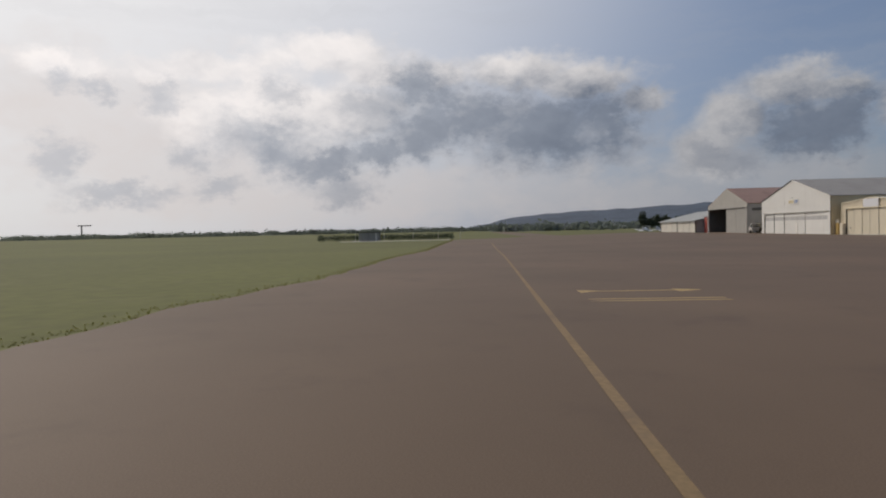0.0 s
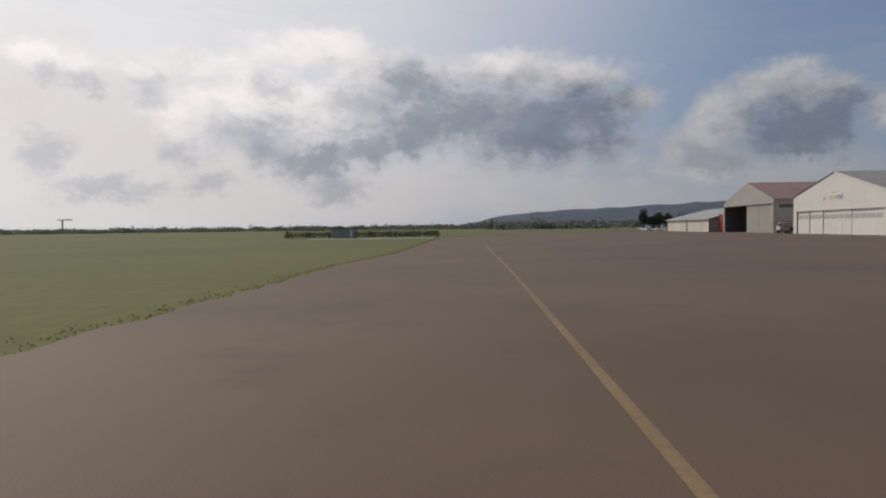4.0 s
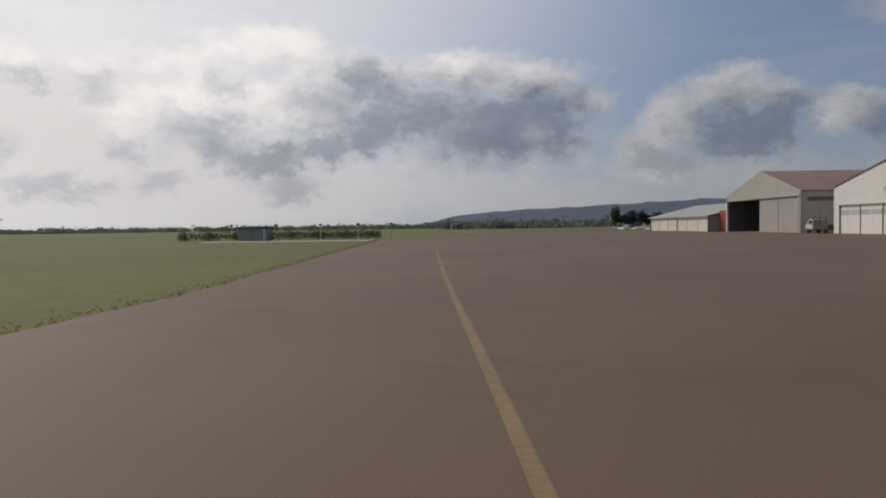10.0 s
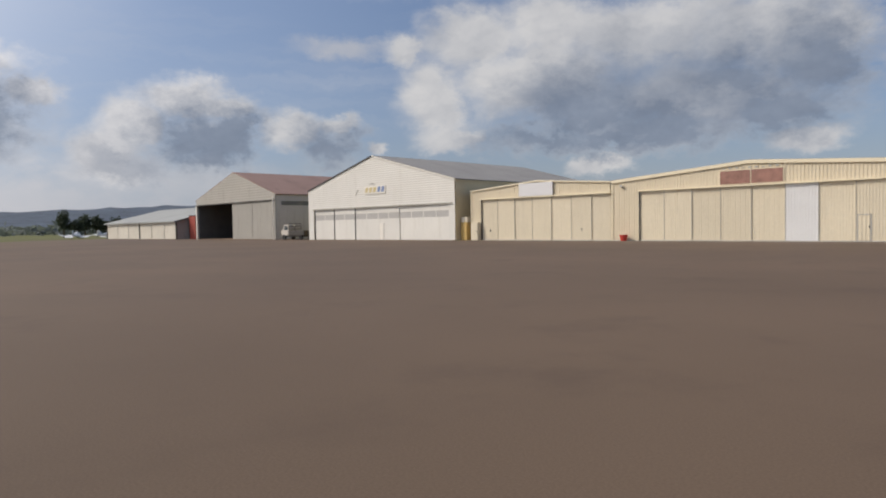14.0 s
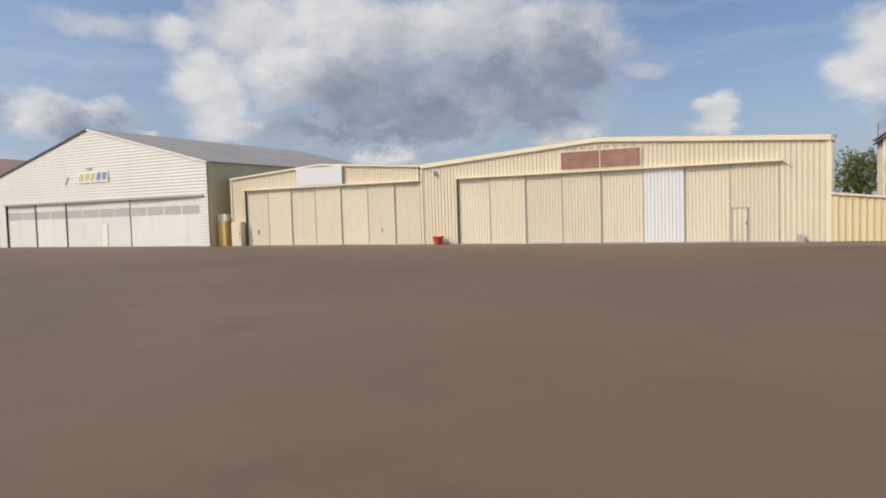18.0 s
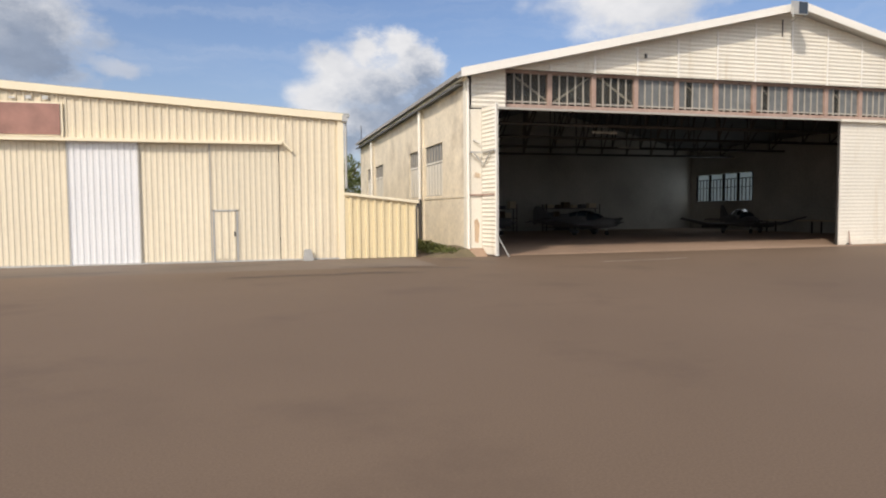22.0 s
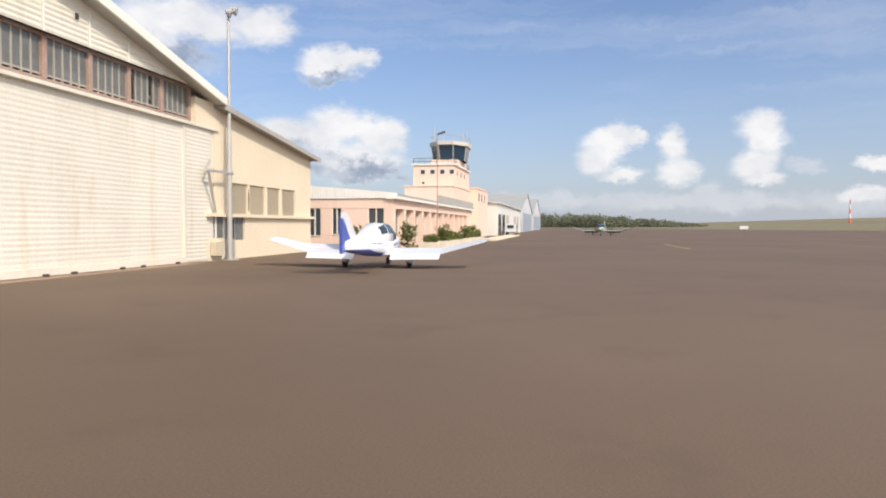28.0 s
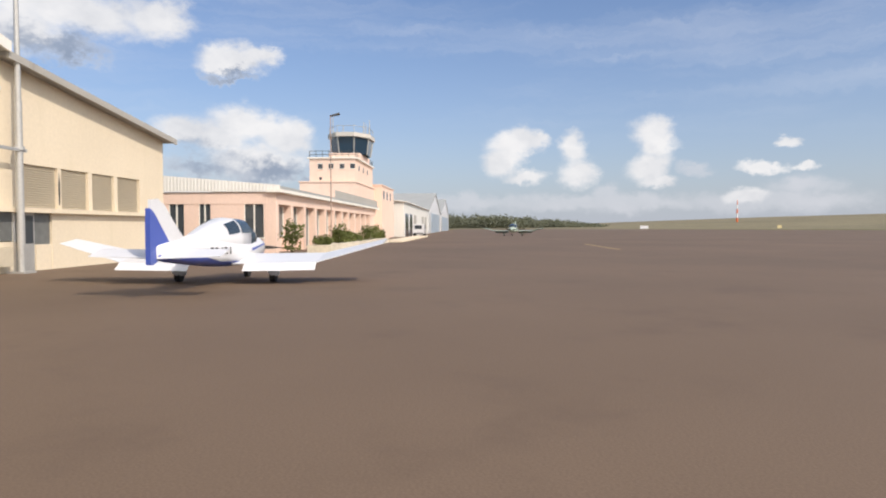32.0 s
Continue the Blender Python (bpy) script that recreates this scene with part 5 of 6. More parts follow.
tree("broadleaf_tree", (28.6, 38, 0), 7.6, 3.2, "rounded green tree behind the hangars", 3, LEAF_PALE, n=3400, size=0.17)
tree("broadleaf_tree", (24.5, 41, 0), 5.6, 2.6, "rounded green tree behind the hangars", 4, LEAF_PALE, n=2000, size=0.17)
bank = M()
for k in range(16):
    ya, yb = -0.2 + k * 0.8, 0.6 + k * 0.8
    ha, hb = (0.30 + 0.06 * math.sin(y * 1.3) for y in (ya, yb))
    wa, wb = (27.35 + 0.25 * math.sin(y * 0.9) - 0.25 * (y < 0) for y in (ya, yb))
    bank.poly((wa, ya, 0.0), (28.4, ya, ha * 0.7), (28.4, yb, hb * 0.7), (wb, yb, 0.0)).poly((28.4, ya, ha * 0.7), (28.95, ya, ha), (28.95, yb, hb), (28.4, yb, hb * 0.7))
bank.poly((27.1, -0.2, 0.0), (28.2, -0.9, 0.0), (28.4, -0.2, 0.2)).poly((28.2, -0.9, 0.0), (29.1, -0.8, 0.0), (28.95, -0.2, 0.29), (28.4, -0.2, 0.2))
solid("soil_bank", bank, SOIL, "low bank of soil and grass at the foot of the wall", "bank", "structure", smooth=True)
weeds = M()
for k in range(36):
    y = 0.45 + k * 0.30
    leaves(weeds, (28.2 + 0.35 * math.sin(k * 2.1), y - 0.5, 0.20), (0.55, 0.45, 0.16 + 0.009 * k), 110, 0.07, 40 + k)
solid("weeds", weeds, LEAF, "tufts of weeds at the foot of the wall", "weeds", "stuff")

# ---- terminal and control tower ----
term = thing("terminal", (97, 0, 0), "single-storey pink terminal with a white sheet roof edge", "terminal building")
PX, PY = 77.85, -3.85
FRONT_PIERS = [PX + 0.25 + 3.15 * k for k in range(13)]
m = M().box(PX + 0.2, PY + 0.55, 0, 117.0, 9, 3.2)
part("core_wall", m, PINK, term)
part("front_beam", M().box(PX, PY, 2.82, 117.0, PY + 0.5, 3.48), PINK, term)
part("front_fascia", M().box(PX - 0.25, PY - 0.35, 3.48, 117.2, PY + 0.5, 3.66), WHITE_TRIM, term)
part("roof_edge", M().prism_x([(PY - 0.3, 3.66), (9, 4.75), (9, 4.85), (PY - 0.3, 3.84)], PX - 0.1, 117.0), PALE_ROOF, term)
for i, x in enumerate(FRONT_PIERS[:-1]):
    part("pier", M().box(x - 0.25, PY, 0, x + 0.3, PY + 0.55, 2.82), PINK, term)
    wn_ = part("window", M().box(x + 0.5, PY + 0.48, 0.15 if i % 3 == 2 else 0.9, x + 2.7, PY + 0.53, 2.75), GREY_GLASS, term, "tall dark window")
    for fx in (x + 0.5, x + 1.6, x + 2.7):
        part("frame", M().box(fx - 0.05, PY + 0.42, 0.15 if i % 3 == 2 else 0.9, fx + 0.05, PY + 0.47, 2.75), WHITE_TRIM, wn_)
WW = ((-3.15, -2.0, 0.9), (-0.05, 0.65, 1.0), (1.5, 2.4, 0.9), (4.4, 5.6, 0.9))
spans, last = [], PY + 0.56
for a, b, z in WW:
    spans.append((last, a))
    last = b
spans.append((last, 9.0))
for a, b in spans:
    part("west_wall", M().box(PX, a, 0, PX + 0.22, b, 2.82), PINK, term)
for a, b, z in WW:
    part("west_wall", M().box(PX, a, 0, PX + 0.22, b, z), PINK, term)
    w = part("window", M().box(PX + 0.10, a, z, PX + 0.14, b, 2.82), GLASS, term, "dark window with a white frame")
    for y in (a, (a + b) / 2, b):
        part("frame", M().box(PX + 0.04, y - 0.04, z, PX + 0.09, y + 0.04, 2.82), WHITE_TRIM, w)
    part("sill", M().box(PX - 0.05, a - 0.05, z - 0.06, PX + 0.1, b + 0.05, z), WHITE_TRIM, w)
part("west_beam", M().box(PX - 0.02, PY + 0.5, 2.82, PX + 0.22, 9, 3.5), PINK, term)
edge = M()
edge.ribs(PY - 0.3, 9.0, lambda y: 3.52, lambda y: 3.92 + (y - PY) * 0.082, PX - 0.12, 0.2, 0.022, axis="x")
part("west_roof_edge", edge, WHITE_SHEET, term, "white ribbed sheet roof edge")
part("terrace_rail", M().box(95, PY + 0.1, 3.86, 118.8, PY + 0.16, 4.55), GREY_SHEET, term, "blue-grey terrace balustrade")

tower = thing("control_tower", (120, 0, 0), "pink stepped control tower with a dark glazed cab", "control tower")
part("base_block", M().box(113.2, -2.2, 0, 129.0, 4.05, 6.5), PINK, tower)
part("ledge", M().box(113.1, -2.3, 6.42, 126.9, 4.15, 6.56), PINK, tower)
part("shaft", M().box(113.9, -2.03, 6.5, 126.6, 3.1, 9.15), PINK, tower)
part("side_wing", M().box(127.0, -3.2, 0, 139.5, 4.0, 6.9), PINK, tower)
part("side_wing_cap", M().box(126.9, -3.3, 6.9, 139.6, 4.1, 7.05), PINK, tower)
part("cornice", M().box(113.7, -2.25, 9.1, 126.8, 3.3, 9.26), WHITE_TRIM, tower)
for y in (1.89, 0.67, -0.56, -1.75):
    w = part("window", M().box(113.87, y - 0.26, 8.0, 113.895, y + 0.26, 8.52), GLASS, tower, "small square window")
    part("frame", M().box(113.84, y - 0.32, 7.94, 113.868, y + 0.32, 8.0).box(113.84, y - 0.32, 8.52, 113.868, y + 0.32, 8.58), WHITE_TRIM, w)
part("window", M().box(113.87, 1.7, 6.75, 113.895, 2.0, 7.05), GLASS, tower)
for x in (116, 119, 122):
    part("window", M().box(x, -2.06, 7.9, x + 0.6, -2.035, 8.5), GLASS, tower)
for x in (128.2, 131.5, 135):
    part("window", M().box(x, -3.23, 5.2, x + 1.1, -3.205, 6.3), GLASS, tower)
cabx, caby = 119.2, -0.70


def ring(cx, cy, r, z, sx=1.0):
    cut = 0.42
    pts = [(1, cut), (cut, 1), (-cut, 1), (-1, cut), (-1, -cut), (-cut, -1), (cut, -1), (1, -cut)]
    return [(cx + r * sx * a, cy + r * b, z) for a, b in pts]


lo, hi = ring(cabx, caby, 2.0, 9.9, 1.7), ring(cabx, caby, 2.25, 11.75, 1.7)
part("cab_plinth", M().box(115.6, -2.24, 9.26, 122.8, 1.3, 9.9), PINK, tower)
for i in range(8):
    j = (i + 1) % 8
    pane = part("cab_pane", M().poly(lo[i], lo[j], hi[j], hi[i]), TOWER_GLASS, tower)
    part("cab_mullion", M().tube(lo[i], hi[i], 0.08, None, 6), GALV, pane)
rb, rt = ring(cabx, caby, 2.48, 11.75, 1.7), ring(cabx, caby, 2.5, 12.2, 1.7)
rm = M().poly(*reversed(rb)).poly(*rt)
for i in range(8):
    j = (i + 1) % 8
    rm.poly(rb[i], rb[j], rt[j], rt[i])
part("cab_roof", rm, PALE_GREY, tower, "grey flat cab roof")
rail = M()
for z in (9.55, 9.95):
    for a, b in (((113.9, 3.1), (113.9, -2.05)), ((113.9, -2.05), (126.5, -2.05))):
        rail.tube((*a, z), (*b, z), 0.03, None, 5)
for k in range(8):
    rail.tube((113.9, 3.1 - k * 0.735, 9.2), (113.9, 3.1 - k * 0.735, 9.95), 0.03, None, 5)
for k in range(12):
    rail.tube((113.9 + k * 1.14, -2.05, 9.2), (113.9 + k * 1.14, -2.05, 9.95), 0.03, None, 5)
part("balcony_rail", rail, DARK_STEEL, tower)
rr2 = M()
top = ring(cabx, caby, 2.3, 12.95, 1.7)
for i in range(8):
    j = (i + 1) % 8
    rr2.tube(top[i], top[j], 0.03, None, 5)
    rr2.tube((top[i][0], top[i][1], 12.18), top[i], 0.03, None, 5)
part("roof_rail", rr2, GALV, tower)
for x, y, h in ((116.6, 1.0, 14.2), (122.0, -2.4, 14.6), (120.2, -2.2, 13.9), (117.5, -2.4, 13.6), (118.6, 0.2, 13.4)):
    part("aerial", M().tube((x, y, 12.18), (x, y, h), 0.06, 0.04, 6), GALV, tower)

lampost = thing("lamp_post", (82.2, -6.1, 0), "slender rust-brown lamp post in front of the terminal", "lamp post")
part("pole", M().tube((82.2, -6.1, 0), (82.2, -6.1, 8.5), 0.045, 0.03), RUST, lampost)
part("lamp_head", M().tube((82.2, -6.1, 8.5), (82.9, -6.5, 8.75), 0.06, 0.09), DARK_STEEL, lampost)

bed = M().box(78.0, -7.0, 0, 104.0, -5.6, 0.45)
solid("planter_wall", bed, RENDER_WALL, "low stained planter wall along the terminal", "planter")
hedge_spots = ((75.9, -5.3, 0.7, 1.5), (79.3, -6.2, 1.4, 0.55), (83.6, -6.3, 1.2, 1.25), (86.4, -6.3, 0.9, 0.8), (90.0, -6.2, 1.3, 0.6), (95.6, -6.3, 1.9, 1.2), (100.5, -6.3, 2.0, 1.3), (103.0, -6.2, 1.0, 0.7))
for i, (x, y, r, h) in enumerate(hedge_spots):
    cm = M()
    leaves(cm, (x, y, 0.45 + h * 0.4), (r, 0.8, h * 0.8), 420, 0.13, 70 + i)
    b = thing("shrub", (x, y, 0.0 if x < 78 else 0.45), "dark green shrub in the planter by the terminal", "shrub", "terminal shrubs")
    part("foliage", cm, LEAF if i % 3 else LEAF_PALE, b)
    part("stem", M().tube((x, y, 0.0), (x, y, 0.45 + h * 0.5), 0.04), BARK, b)
cm = M()
leaves(cm, (75.9, -1.6, 0.9), (0.8, 0.9, 0.9), 420, 0.13, 99)
b = thing("shrub", (75.9, -1.6, 0), "round green shrub at the terminal's end wall", "shrub", "terminal shrubs")
part("foliage", cm, LEAF, b)
part("stem", M().tube((75.9, -1.6, 0), (75.9, -1.6, 0.8), 0.04), BARK, b)

# ---- far hangars beyond the tower ----
kerb = M().box(105, -8.2, 0, 142, -6.4, 0.18)
solid("kerb", kerb, CREAM_WALL, "pale kerb and low wall beyond the terminal", "kerb", "structure")
far = thing("low_white_building", (165, 0, 0), "low white building with roller doors beyond the tower", "building")
part("front_wall", M().box(141, -4.6, 0, 196, 8, 5.2), WHITE_SHEET, far)
part("gable", M().prism_x([(-4.6, 5.2), (8, 5.2), (8, 5.3), (3, 5.9), (-4.6, 5.3)], 141, 196), WHITE_SHEET, far)
part("roof", M().prism_x([(-5.0, 5.3), (3, 5.95), (12, 5.3), (12, 5.42), (3, 6.1), (-5.0, 5.42)], 140.6, 197), WHITE_SHEET, far)
for x in (143, 150, 158, 176, 184):
    part("roller_door", M().box(x, -4.66, 0.05, x + 4.6, -4.605, 3.6), GREY_SHEET if x > 155 else GLASS, far)
for x0, x1, zt in ((199, 254, 10.6), (257, 326, 11.6)):
    fh = thing("far_hangar", ((x0 + x1) / 2, -4.5, 0), "white gabled hangar with grey doors, far off", "hangar", "far hangars")
    xm = (x0 + x1) / 2
    part("front_wall", M().prism_y([(x0, 0), (x1, 0), (x1, 5.4), (xm, zt), (x0, 5.4)], -4.5, -4.2), WHITE_PAINT, fh)
    part("sliding_door", M().box(x0 + 8, -4.6, 0, x1 - 8, -4.51, 5.0), BLUE_GREY, fh)
    part("roof", M().prism_y([(x0 - 0.5, 5.3), (xm, zt), (x1 + 0.5, 5.3), (x1 + 0.5, 5.6), (xm, zt + 0.3), (x0 - 0.5, 5.6)], -4.7, 40), PALE_ROOF, fh)
    part("side_wall", M().box(x0, -4.2, 0, x0 + 0.4, 40, 5.3), WHITE_SHEET, fh)
van = thing("white_van", (147.5, -6.5, 0), "white van parked by the low buildings", "van")
part("body", M().prism_y([(145.0, 0.4), (149.8, 0.4), (149.8, 1.1), (149.0, 1.9), (145.1, 1.95)], -7.3, -5.6), WHITE_PAINT, van)
part("window", M().box(147.4, -7.33, 1.2, 148.8, -7.305, 1.75), GLASS, van)
part("rear_window", M().box(144.97, -7.0, 1.2, 144.998, -5.9, 1.75), GLASS, van)
part("bumper", M().box(144.85, -7.2, 0.4, 144.99, -5.7, 0.6), DARK_STEEL, van)
for x in (145.9, 148.9):
    for y in (-7.32, -5.83):
        part("wheel", M().tube((x, y, 0.32), (x, y + 0.25, 0.32), 0.32, None, 12), BLACK, van)


# ---- aircraft ----
def loft(m, sections, n=14):
    k = len(m.v)
    for x, zc, w, h in sections:
        for i in range(n):
            a = 2 * math.pi * i / n
            c, s = math.cos(a), math.sin(a)
            m.v.append((x, w * math.copysign(abs(c) ** 0.8, c), zc + h * math.copysign(abs(s) ** 0.8, s)))
    for j in range(len(sections) - 1):
        for i in range(n):
            a, b = k + j * n + i, k + j * n + (i + 1) % n
            m.f.append((a, b, b + n, a + n))
    m.f.append(tuple(k + i for i in reversed(range(n))))
    m.f.append(tuple(k + (len(sections) - 1) * n + i for i in range(n)))
    return m


def skin(sections, xs, low, high, off, n, top=None):
    """A patch lying on a loft between two angles, optionally held below a height that follows x."""
    m = M()
    xk = [q[0] for q in sections][::-1]
    for x in xs:
        zc, w, h = (float(np.interp(x, xk, [q[i] for q in sections][::-1])) for i in (1, 2, 3))
        for i in range(n + 1):
            a = radians(low(x) + (high(x) - low(x)) * i / n)
            c, d = math.cos(a), math.sin(a)
            z = zc + (h + off) * math.copysign(abs(d) ** 0.8, d)
            y = (w + off) * math.copysign(abs(c) ** 0.8, c)
            if top and z > top(x):
                z = min(z, top(x))
                q = min(1.0, abs(z - zc) / (h + off))
                y = math.copysign((w + off) * (1 - q ** 2.5) ** 0.4, c)
            m.v.append((float(x), y, z))
    for j in range(len(xs) - 1):
        for i in range(n):
            a = j * (n + 1) + i
            m.f.append((a, a + 1, a + n + 2, a + n + 1))
    return m


def wing_half(m, stations, drop=0.0):
    """Stations (y, z, leading x, trailing x, thickness) joined into a closed wing."""
    k = len(m.v)
    for y, z, le, te, t in stations:
        c = le - te
        d = drop * c
        m.v += [(le, y, z), (le - 0.25 * c, y, z - 0.25 * d + t * 0.6), (te, y, z - d + 0.01), (te, y, z - d - 0.01), (le - 0.25 * c, y, z - 0.25 * d - t * 0.4)]
    for j in range(len(stations) - 1):
        for i in range(5):
            a, b = k + j * 5 + i, k + j * 5 + (i + 1) % 5
            m.f.append((a, b, b + 5, a + 5))
    m.f.append(tuple(k + i for i in range(5)))
    m.f.append(tuple(k + (len(stations) - 1) * 5 + i for i in reversed(range(5))))
    return m


def aircraft(name, label, body, tail_mat, belly=None, marks=False, scale=1.0, group=""):
    """A low-wing single with fixed gear, nose towards +x, standing on z = 0."""
    t = thing(name, (0, 0, 0), label, "aircraft", group)
    sec = [(2.42, 0.88, 0.10, 0.10), (2.3, 0.88, 0.34, 0.27), (1.6, 0.87, 0.50, 0.37), (0.7, 0.85, 0.56, 0.41), (-0.4, 0.85, 0.56, 0.41),
           (-1.5, 0.87, 0.48, 0.37), (-2.7, 0.91, 0.32, 0.30), (-3.8, 0.95, 0.16, 0.23), (-4.45, 0.97, 0.06, 0.16)]
    part("fuselage", loft(M(), sec, 20), body, t, smooth=True)
    if belly:
        part("belly_band", skin(sec, np.linspace(2.1, -4.4, 27), lambda x: -165 + 0 * x, lambda x: -15 + 0 * x, 0.008, 14,
                                lambda x: float(np.interp(x, [-4.4, -3.2, -1.6, 0.3, 1.3, 2.1], [0.98, 0.90, 0.62, 0.58, 0.78, 0.84]))), belly, t, "blue lower band", True)
    can = [(1.35, 1.10, 0.36, 0.10), (0.95, 1.16, 0.50, 0.32), (0.30, 1.20, 0.55, 0.53), (-0.5, 1.20, 0.54, 0.55), (-1.4, 1.15, 0.42, 0.43), (-2.5, 1.10, 0.21, 0.23), (-3.4, 1.07, 0.07, 0.12)]
    part("cabin_roof", loft(M(), can[2:], 20), body, t, smooth=True)
    part("windscreen", loft(M(), can[:3], 20), CANOPY, t, "dark clear windscreen", True)
    for s in (1, -1):
        for a, b, lo, hi in ((0.26, -0.48, 10, 64), (-0.58, -1.20, 12, 56)):
            part("side_window", skin(can, np.linspace(a, b, 5), lambda x, lo=lo: lo if s > 0 else 180 - lo, lambda x, hi=hi: hi if s > 0 else 180 - hi, 0.012, 6), CANOPY, t, "", True)
        part("wing", wing_half(M(), [(s * 0.3, 0.66, 0.85, -0.85, 0.20), (s * 2.6, 0.70, 0.85, -0.85, 0.18), (s * 4.35, 1.14, 0.45, -0.60, 0.09)], 0.08), body, t)
        part("flap", M().poly((-0.84, s * 0.72, 0.54), (-0.84, s * 2.62, 0.57), (-1.10, s * 2.62, 0.38), (-1.10, s * 0.72, 0.35)), body, t, "lowered flap")
        part("tailplane", wing_half(M(), [(s * 0.05, 1.0, -3.7, -4.45, 0.08), (s * 1.4, 1.02, -3.8, -4.45, 0.05)], 0.22), body, t)
        part("gear_leg", M().tube((-0.15, s * 1.25, 0.6), (-0.2, s * 1.3, 0.25), 0.06, None, 8), body, t)
        sp = part("wheel", M().tube((-0.2, s * 1.3 - 0.07, 0.19), (-0.2, s * 1.3 + 0.07, 0.19), 0.19, None, 16), BLACK, t)
        part("wheel_fairing", loft(M(), [(0.15, 0.27, 0.02, 0.03), (0.05, 0.27, 0.11, 0.14), (-0.25, 0.28, 0.12, 0.15), (-0.65, 0.3, 0.02, 0.04)], 10), body, sp).location = (0, s * 1.3, 0)
    part("nose_leg", M().tube((1.55, 0, 0.75), (1.6, 0, 0.2), 0.05, None, 8), GALV, t)
    part("wheel", M().tube((1.6, -0.06, 0.17), (1.6, 0.06, 0.17), 0.17, None, 16), BLACK, t)
    part("fin", M().prism_y([(-2.55, 1.12), (-3.1, 1.30), (-3.55, 1.62), (-3.95, 1.94), (-4.3, 2.09), (-4.62, 2.06), (-4.68, 1.2), (-3.2, 1.0)], -0.035, 0.035), body, t)
    part("rudder", M().prism_y([(-4.60, 0.70), (-3.65, 1.02), (-4.1, 1.42), (-4.5, 1.78), (-4.70, 1.88), (-4.73, 1.55), (-4.72, 0.72)], -0.05, 0.05), tail_mat, t, "blue rudder" if belly else "")
    part("spinner", loft(M(), [(2.72, 0.88, 0.02, 0.02), (2.6, 0.88, 0.1, 0.1), (2.43, 0.88, 0.15, 0.15)], 12), body, t, smooth=True)
    part("propeller", M().prism_x([(-0.9, 0.85), (-0.4, 0.81), (0.4, 0.85), (0.9, 0.89), (0.4, 0.95), (-0.4, 0.91)], 2.44, 2.48), DARK_STEEL, t)
    if marks:
        for s in (1, -1):
            side = (lambda q: q) if s > 0 else (lambda q: 180 - q)
            for k, w in enumerate((0.07, 0.15, 0.06, 0.15, 0.16)):
                x = -1.25 - k * 0.23
                part("registration_bar", skin(sec, [x, x - w], lambda q: side(-6), lambda q: side(13), 0.02, 3), DARK_STEEL, t)
            part("stripe", skin(sec, np.linspace(2.0, 0.3, 8), lambda q: side(14 - 9 * (2.0 - q)), lambda q: side(20 - 9 * (2.0 - q)), 0.012, 2), BLUE_PAINT, t)
    return t


parked = aircraft("light_aircraft", "white and blue low-wing light aircraft parked on the apron", WHITE_PAINT, BLUE_PAINT, BLUE_PAINT, True)
parked.matrix_basis = pose(58.25, -8.38, 0, 0, 0, 1)
club = aircraft("light_aircraft", "small white light aircraft parked near the low hangar", WHITE_PAINT, WHITE_PAINT, None, False, group="parked aircraft")
club.matrix_basis = pose(-150, -1.0, 0, 0, 0, 150)
copy_thing(club, pose(-136, 2.5, 0, 0, 0, 120))
# body colour darkened to stand in for the shade around the stored aircraft
stored = aircraft("light_aircraft", "light aircraft stored in the hangar, toned dark for its shade", SHADE_PAINT, SHADE_PAINT, None, False, group="stored aircraft")
stored.matrix_basis = pose(43.5, 17.5, 0.02, 0, 0, -60)
for x, y, r in ((55.0, 15.5, -110), (36.5, 20.5, -40)):
    copy_thing(stored, pose(x, y, 0.02, 0, 0, r))
green = aircraft("green_aircraft", "dull green low-wing aircraft parked far across the apron", GREEN_PAINT, GREEN_PAINT)
green.matrix_basis = pose(153, -21.8, 0, 0, 0, 172)
green.scale = (1.18, 1.18, 1.18)

# ---- distant trees, poles and signs ----
for i, (x, y, h, r) in enumerate(((-200, 9.5, 8.6, 2.6), (-202, 16.2, 7.6, 2.4), (-203, 20.2, 7.2, 2.6), (-205, 27, 6.8, 3), (-199, 13, 6.2, 3.2), (-206, 23.5, 5.6, 3.4), (-204, 31, 6.0, 3.0))):
    tree("dark_tree", (x, y, 0), h, r, "dark tree beyond the low hangar", 20 + i, LEAF_DARK, n=1100, size=0.36, group="trees beyond the hangars")
wood = M()
rw = random.Random(8)
for i in range(420):
    az = rw.uniform(-128, -88)
    r = rw.uniform(850, 1300)
    h = rw.uniform(3, 7.5)
    x, y = 60 + r * math.sin(radians(az)), -60 + r * math.cos(radians(az))
    leaves(wood, (x, y, h * 0.5), (rw.uniform(8, 20), rw.uniform(8, 20), h * 0.75), 60, 1.9, 200 + i)
for i in range(420):
    az = rw.uniform(-92, -62)
    r = rw.uniform(420, 900)
    h = rw.uniform(4, 9)
    leaves(wood, (20 + r * math.sin(radians(az)), -35 + r * math.cos(radians(az)), h * 0.4), (10, 10, h * 0.7), 22, 2.6, 800 + i)
solid("western_woods", wood, LEAF_HAZE, "hazy line of far hedges and woods along the horizon", "woods", "stuff")
wood = M()
for i in range(260):
    az = rw.uniform(85.5, 100.5)
    r = rw.uniform(520, 640)
    h = rw.uniform(8, 15) * float(np.interp(az, [85, 93, 97, 101], [1.0, 0.95, 0.6, 0.25]))
    leaves(wood, (35 + r * math.sin(radians(az)), -15 + r * math.cos(radians(az)), h * 0.45), (9, 9, h * 0.6), 120, 1.0, 1200 + i)
solid("eastern_woods", wood, LEAF_FAR, "band of trees beyond the far end of the apron", "woods", "stuff")
town = M()
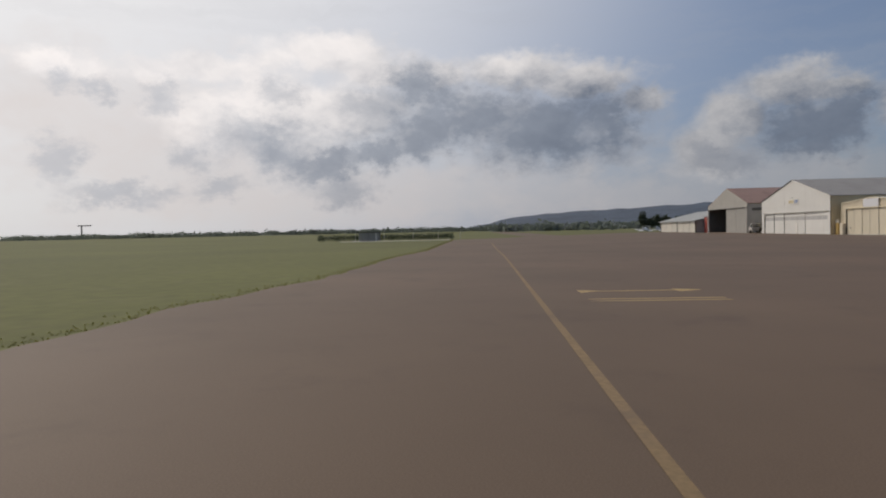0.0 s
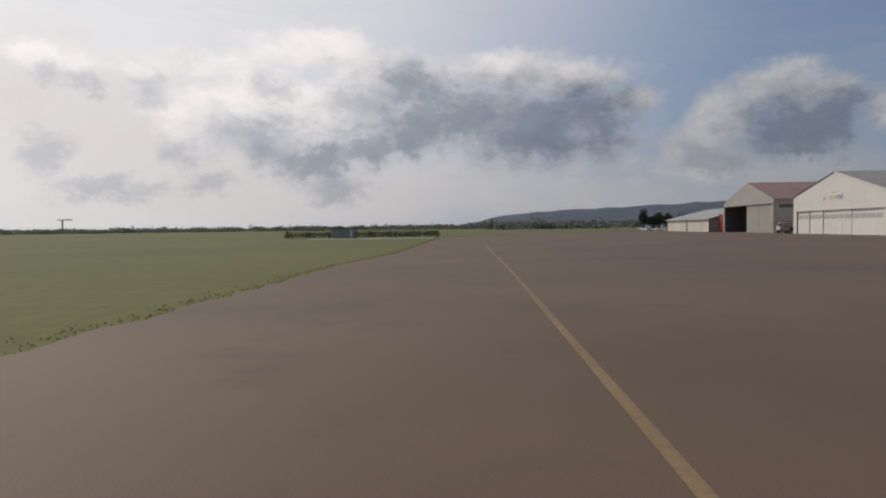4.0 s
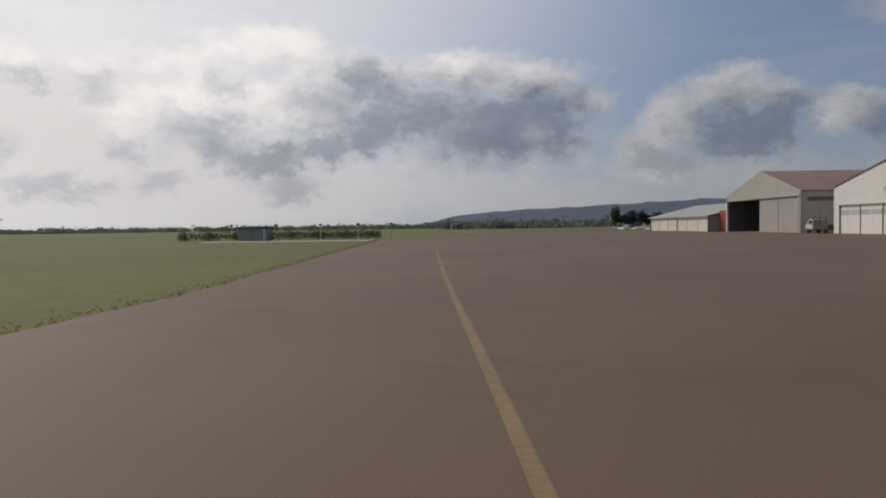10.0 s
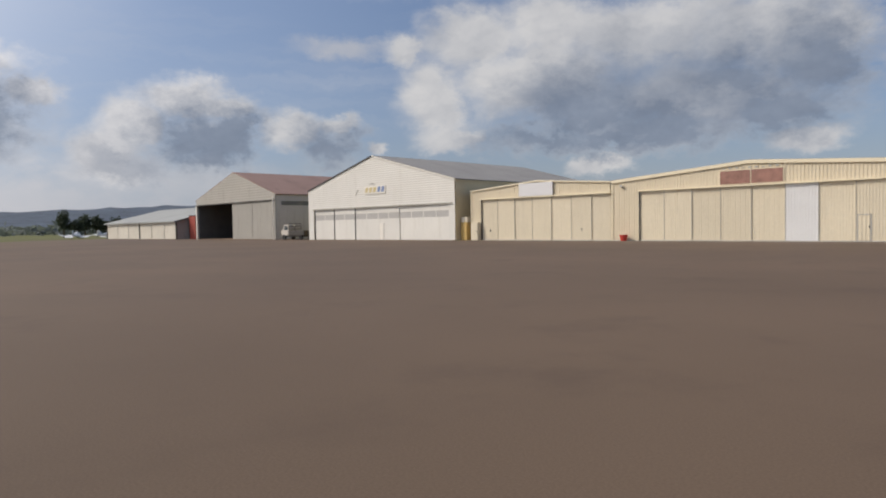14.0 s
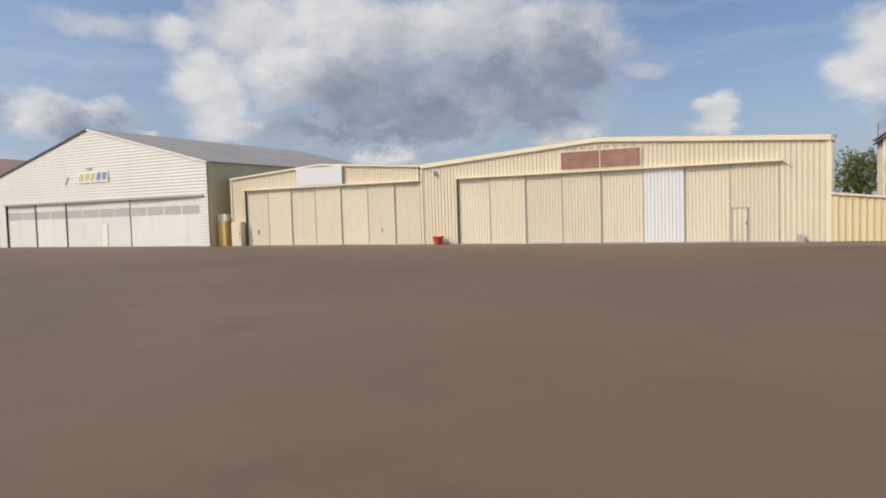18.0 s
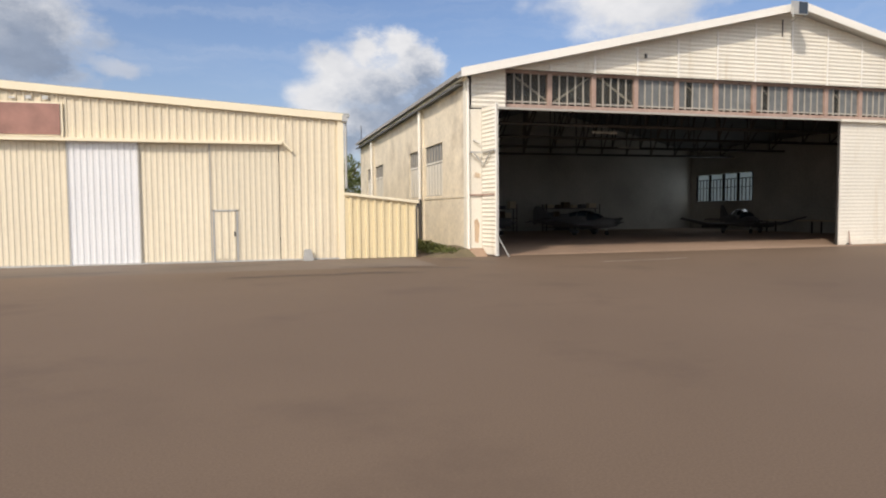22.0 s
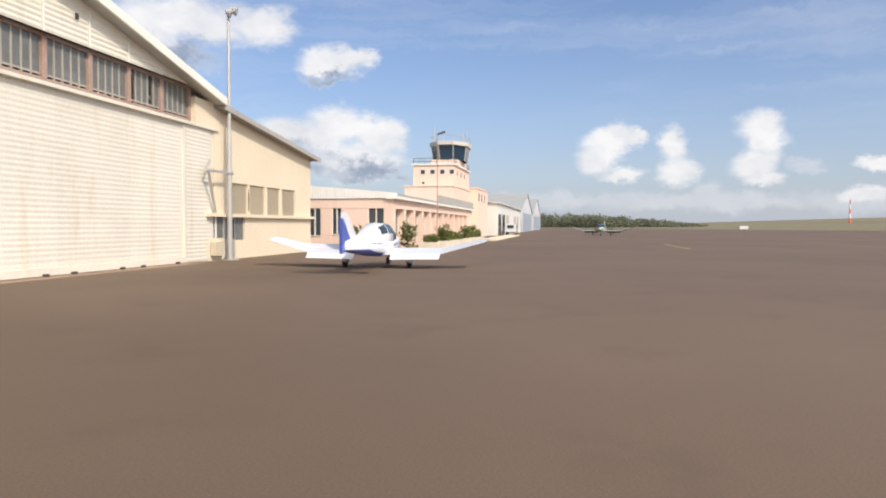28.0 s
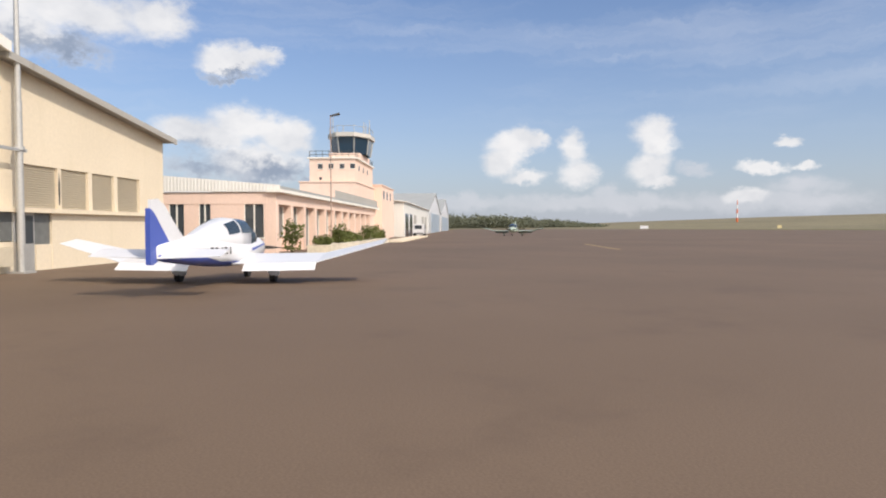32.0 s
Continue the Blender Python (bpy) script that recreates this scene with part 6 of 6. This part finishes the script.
for i in range(70):
    az, r = rw.choice((rw.uniform(-126, -96), rw.uniform(-90, -74))), rw.uniform(1150, 1600)
    x, y = 60 + r * math.sin(radians(az)), -60 + r * math.cos(radians(az))
    w, h = rw.uniform(2.5, 6.5), rw.uniform(2.2, 4.2)
    town.box(x - 4, y - w, 0, x + 4, y + w, h)
    town.prism_x([(y - w, h), (y + w, h), (y, h + 1.6)], x - 4, x + 4)
solid("far_houses", town, PALE_GREY, "scattered pale houses far off below the ridge", "houses", "stuff")
hed = M()
for i in range(46):
    y = -101 + i * 0.72
    leaves(hed, (-61 + 1.5 * math.sin(i), y, 0.75), (2.0, 0.9, 1.05), 220, 0.13, 1600 + i)
solid("hedge", hed, LEAF_DARK, "dark low hedge beyond the pale path", "hedge", "stuff")
shed = thing("field_shed", (-57, -88, 0), "low dark flat-roofed shed by the path", "shed")
part("wall", M().box(-60, -90.4, 0, -56, -85.8, 1.95), GREY_SHEET, shed)
part("roof", M().box(-60.3, -90.8, 1.95, -55.7, -85.4, 2.1), DARK_STEEL, shed)
part("door", M().box(-55.98, -86.4, 0, -55.95, -86.0, 1.8), WHITE_TRIM, shed)
pole0 = thing("field_lamp", (-55, -91, 0), "short grey pole with a small lamp in the grass", "lamp", "field lamps")
part("pole", M().tube((-55, -91, 0), (-55, -91, 2.3), 0.05, 0.04, 6), GALV, pole0)
part("head", M().box(-55.15, -91.25, 2.3, -54.85, -90.75, 2.55), DARK_STEEL, pole0)
for y in (-84.3, -77.5, -71.6, -66.4):
    copy_thing(pole0, pose(-55 - (y + 91) * 0.12, y, 0))
crane = thing("tower_crane", (-1150, -840, 0), "slender tower crane on the far horizon", "crane")
part("tower", M().box(-1151, -841, 0, -1149, -839, 26), DARK_STEEL, crane)
part("jib", M().box(-1151, -848, 24.5, -1149, -820, 26.3), DARK_STEEL, crane)
mastr = thing("radio_mast", (600, -232, 6), "orange and white radio mast in the far field", "mast")
for k in range(5):
    part("section", M().tube((600, -232, 5 + k * 3.6), (600, -232, 8.6 + k * 3.6), 0.9 - 0.12 * k, 0.8 - 0.12 * k, 8), ORANGE_PAINT if k % 2 == 0 else WHITE_PAINT, mastr)
board = thing("field_sign", (380, -101, 0), "white board on posts at the edge of the apron", "sign")
part("board", M().box(379.9, -103, 0.5, 380.1, -99, 2.0), WHITE_PAINT, board)
for y in (-102.5, -99.5):
    part("post", M().box(379.92, y - 0.1, 0, 380.08, y + 0.1, 0.5), GALV, board)
marker = thing("field_marker", (430, -190, 0.5), "small yellow marker in the far grass", "marker")
part("panel", M().box(429.9, -191.2, 0.5, 430.1, -188.8, 2.2), SIGN_YELLOW, marker)
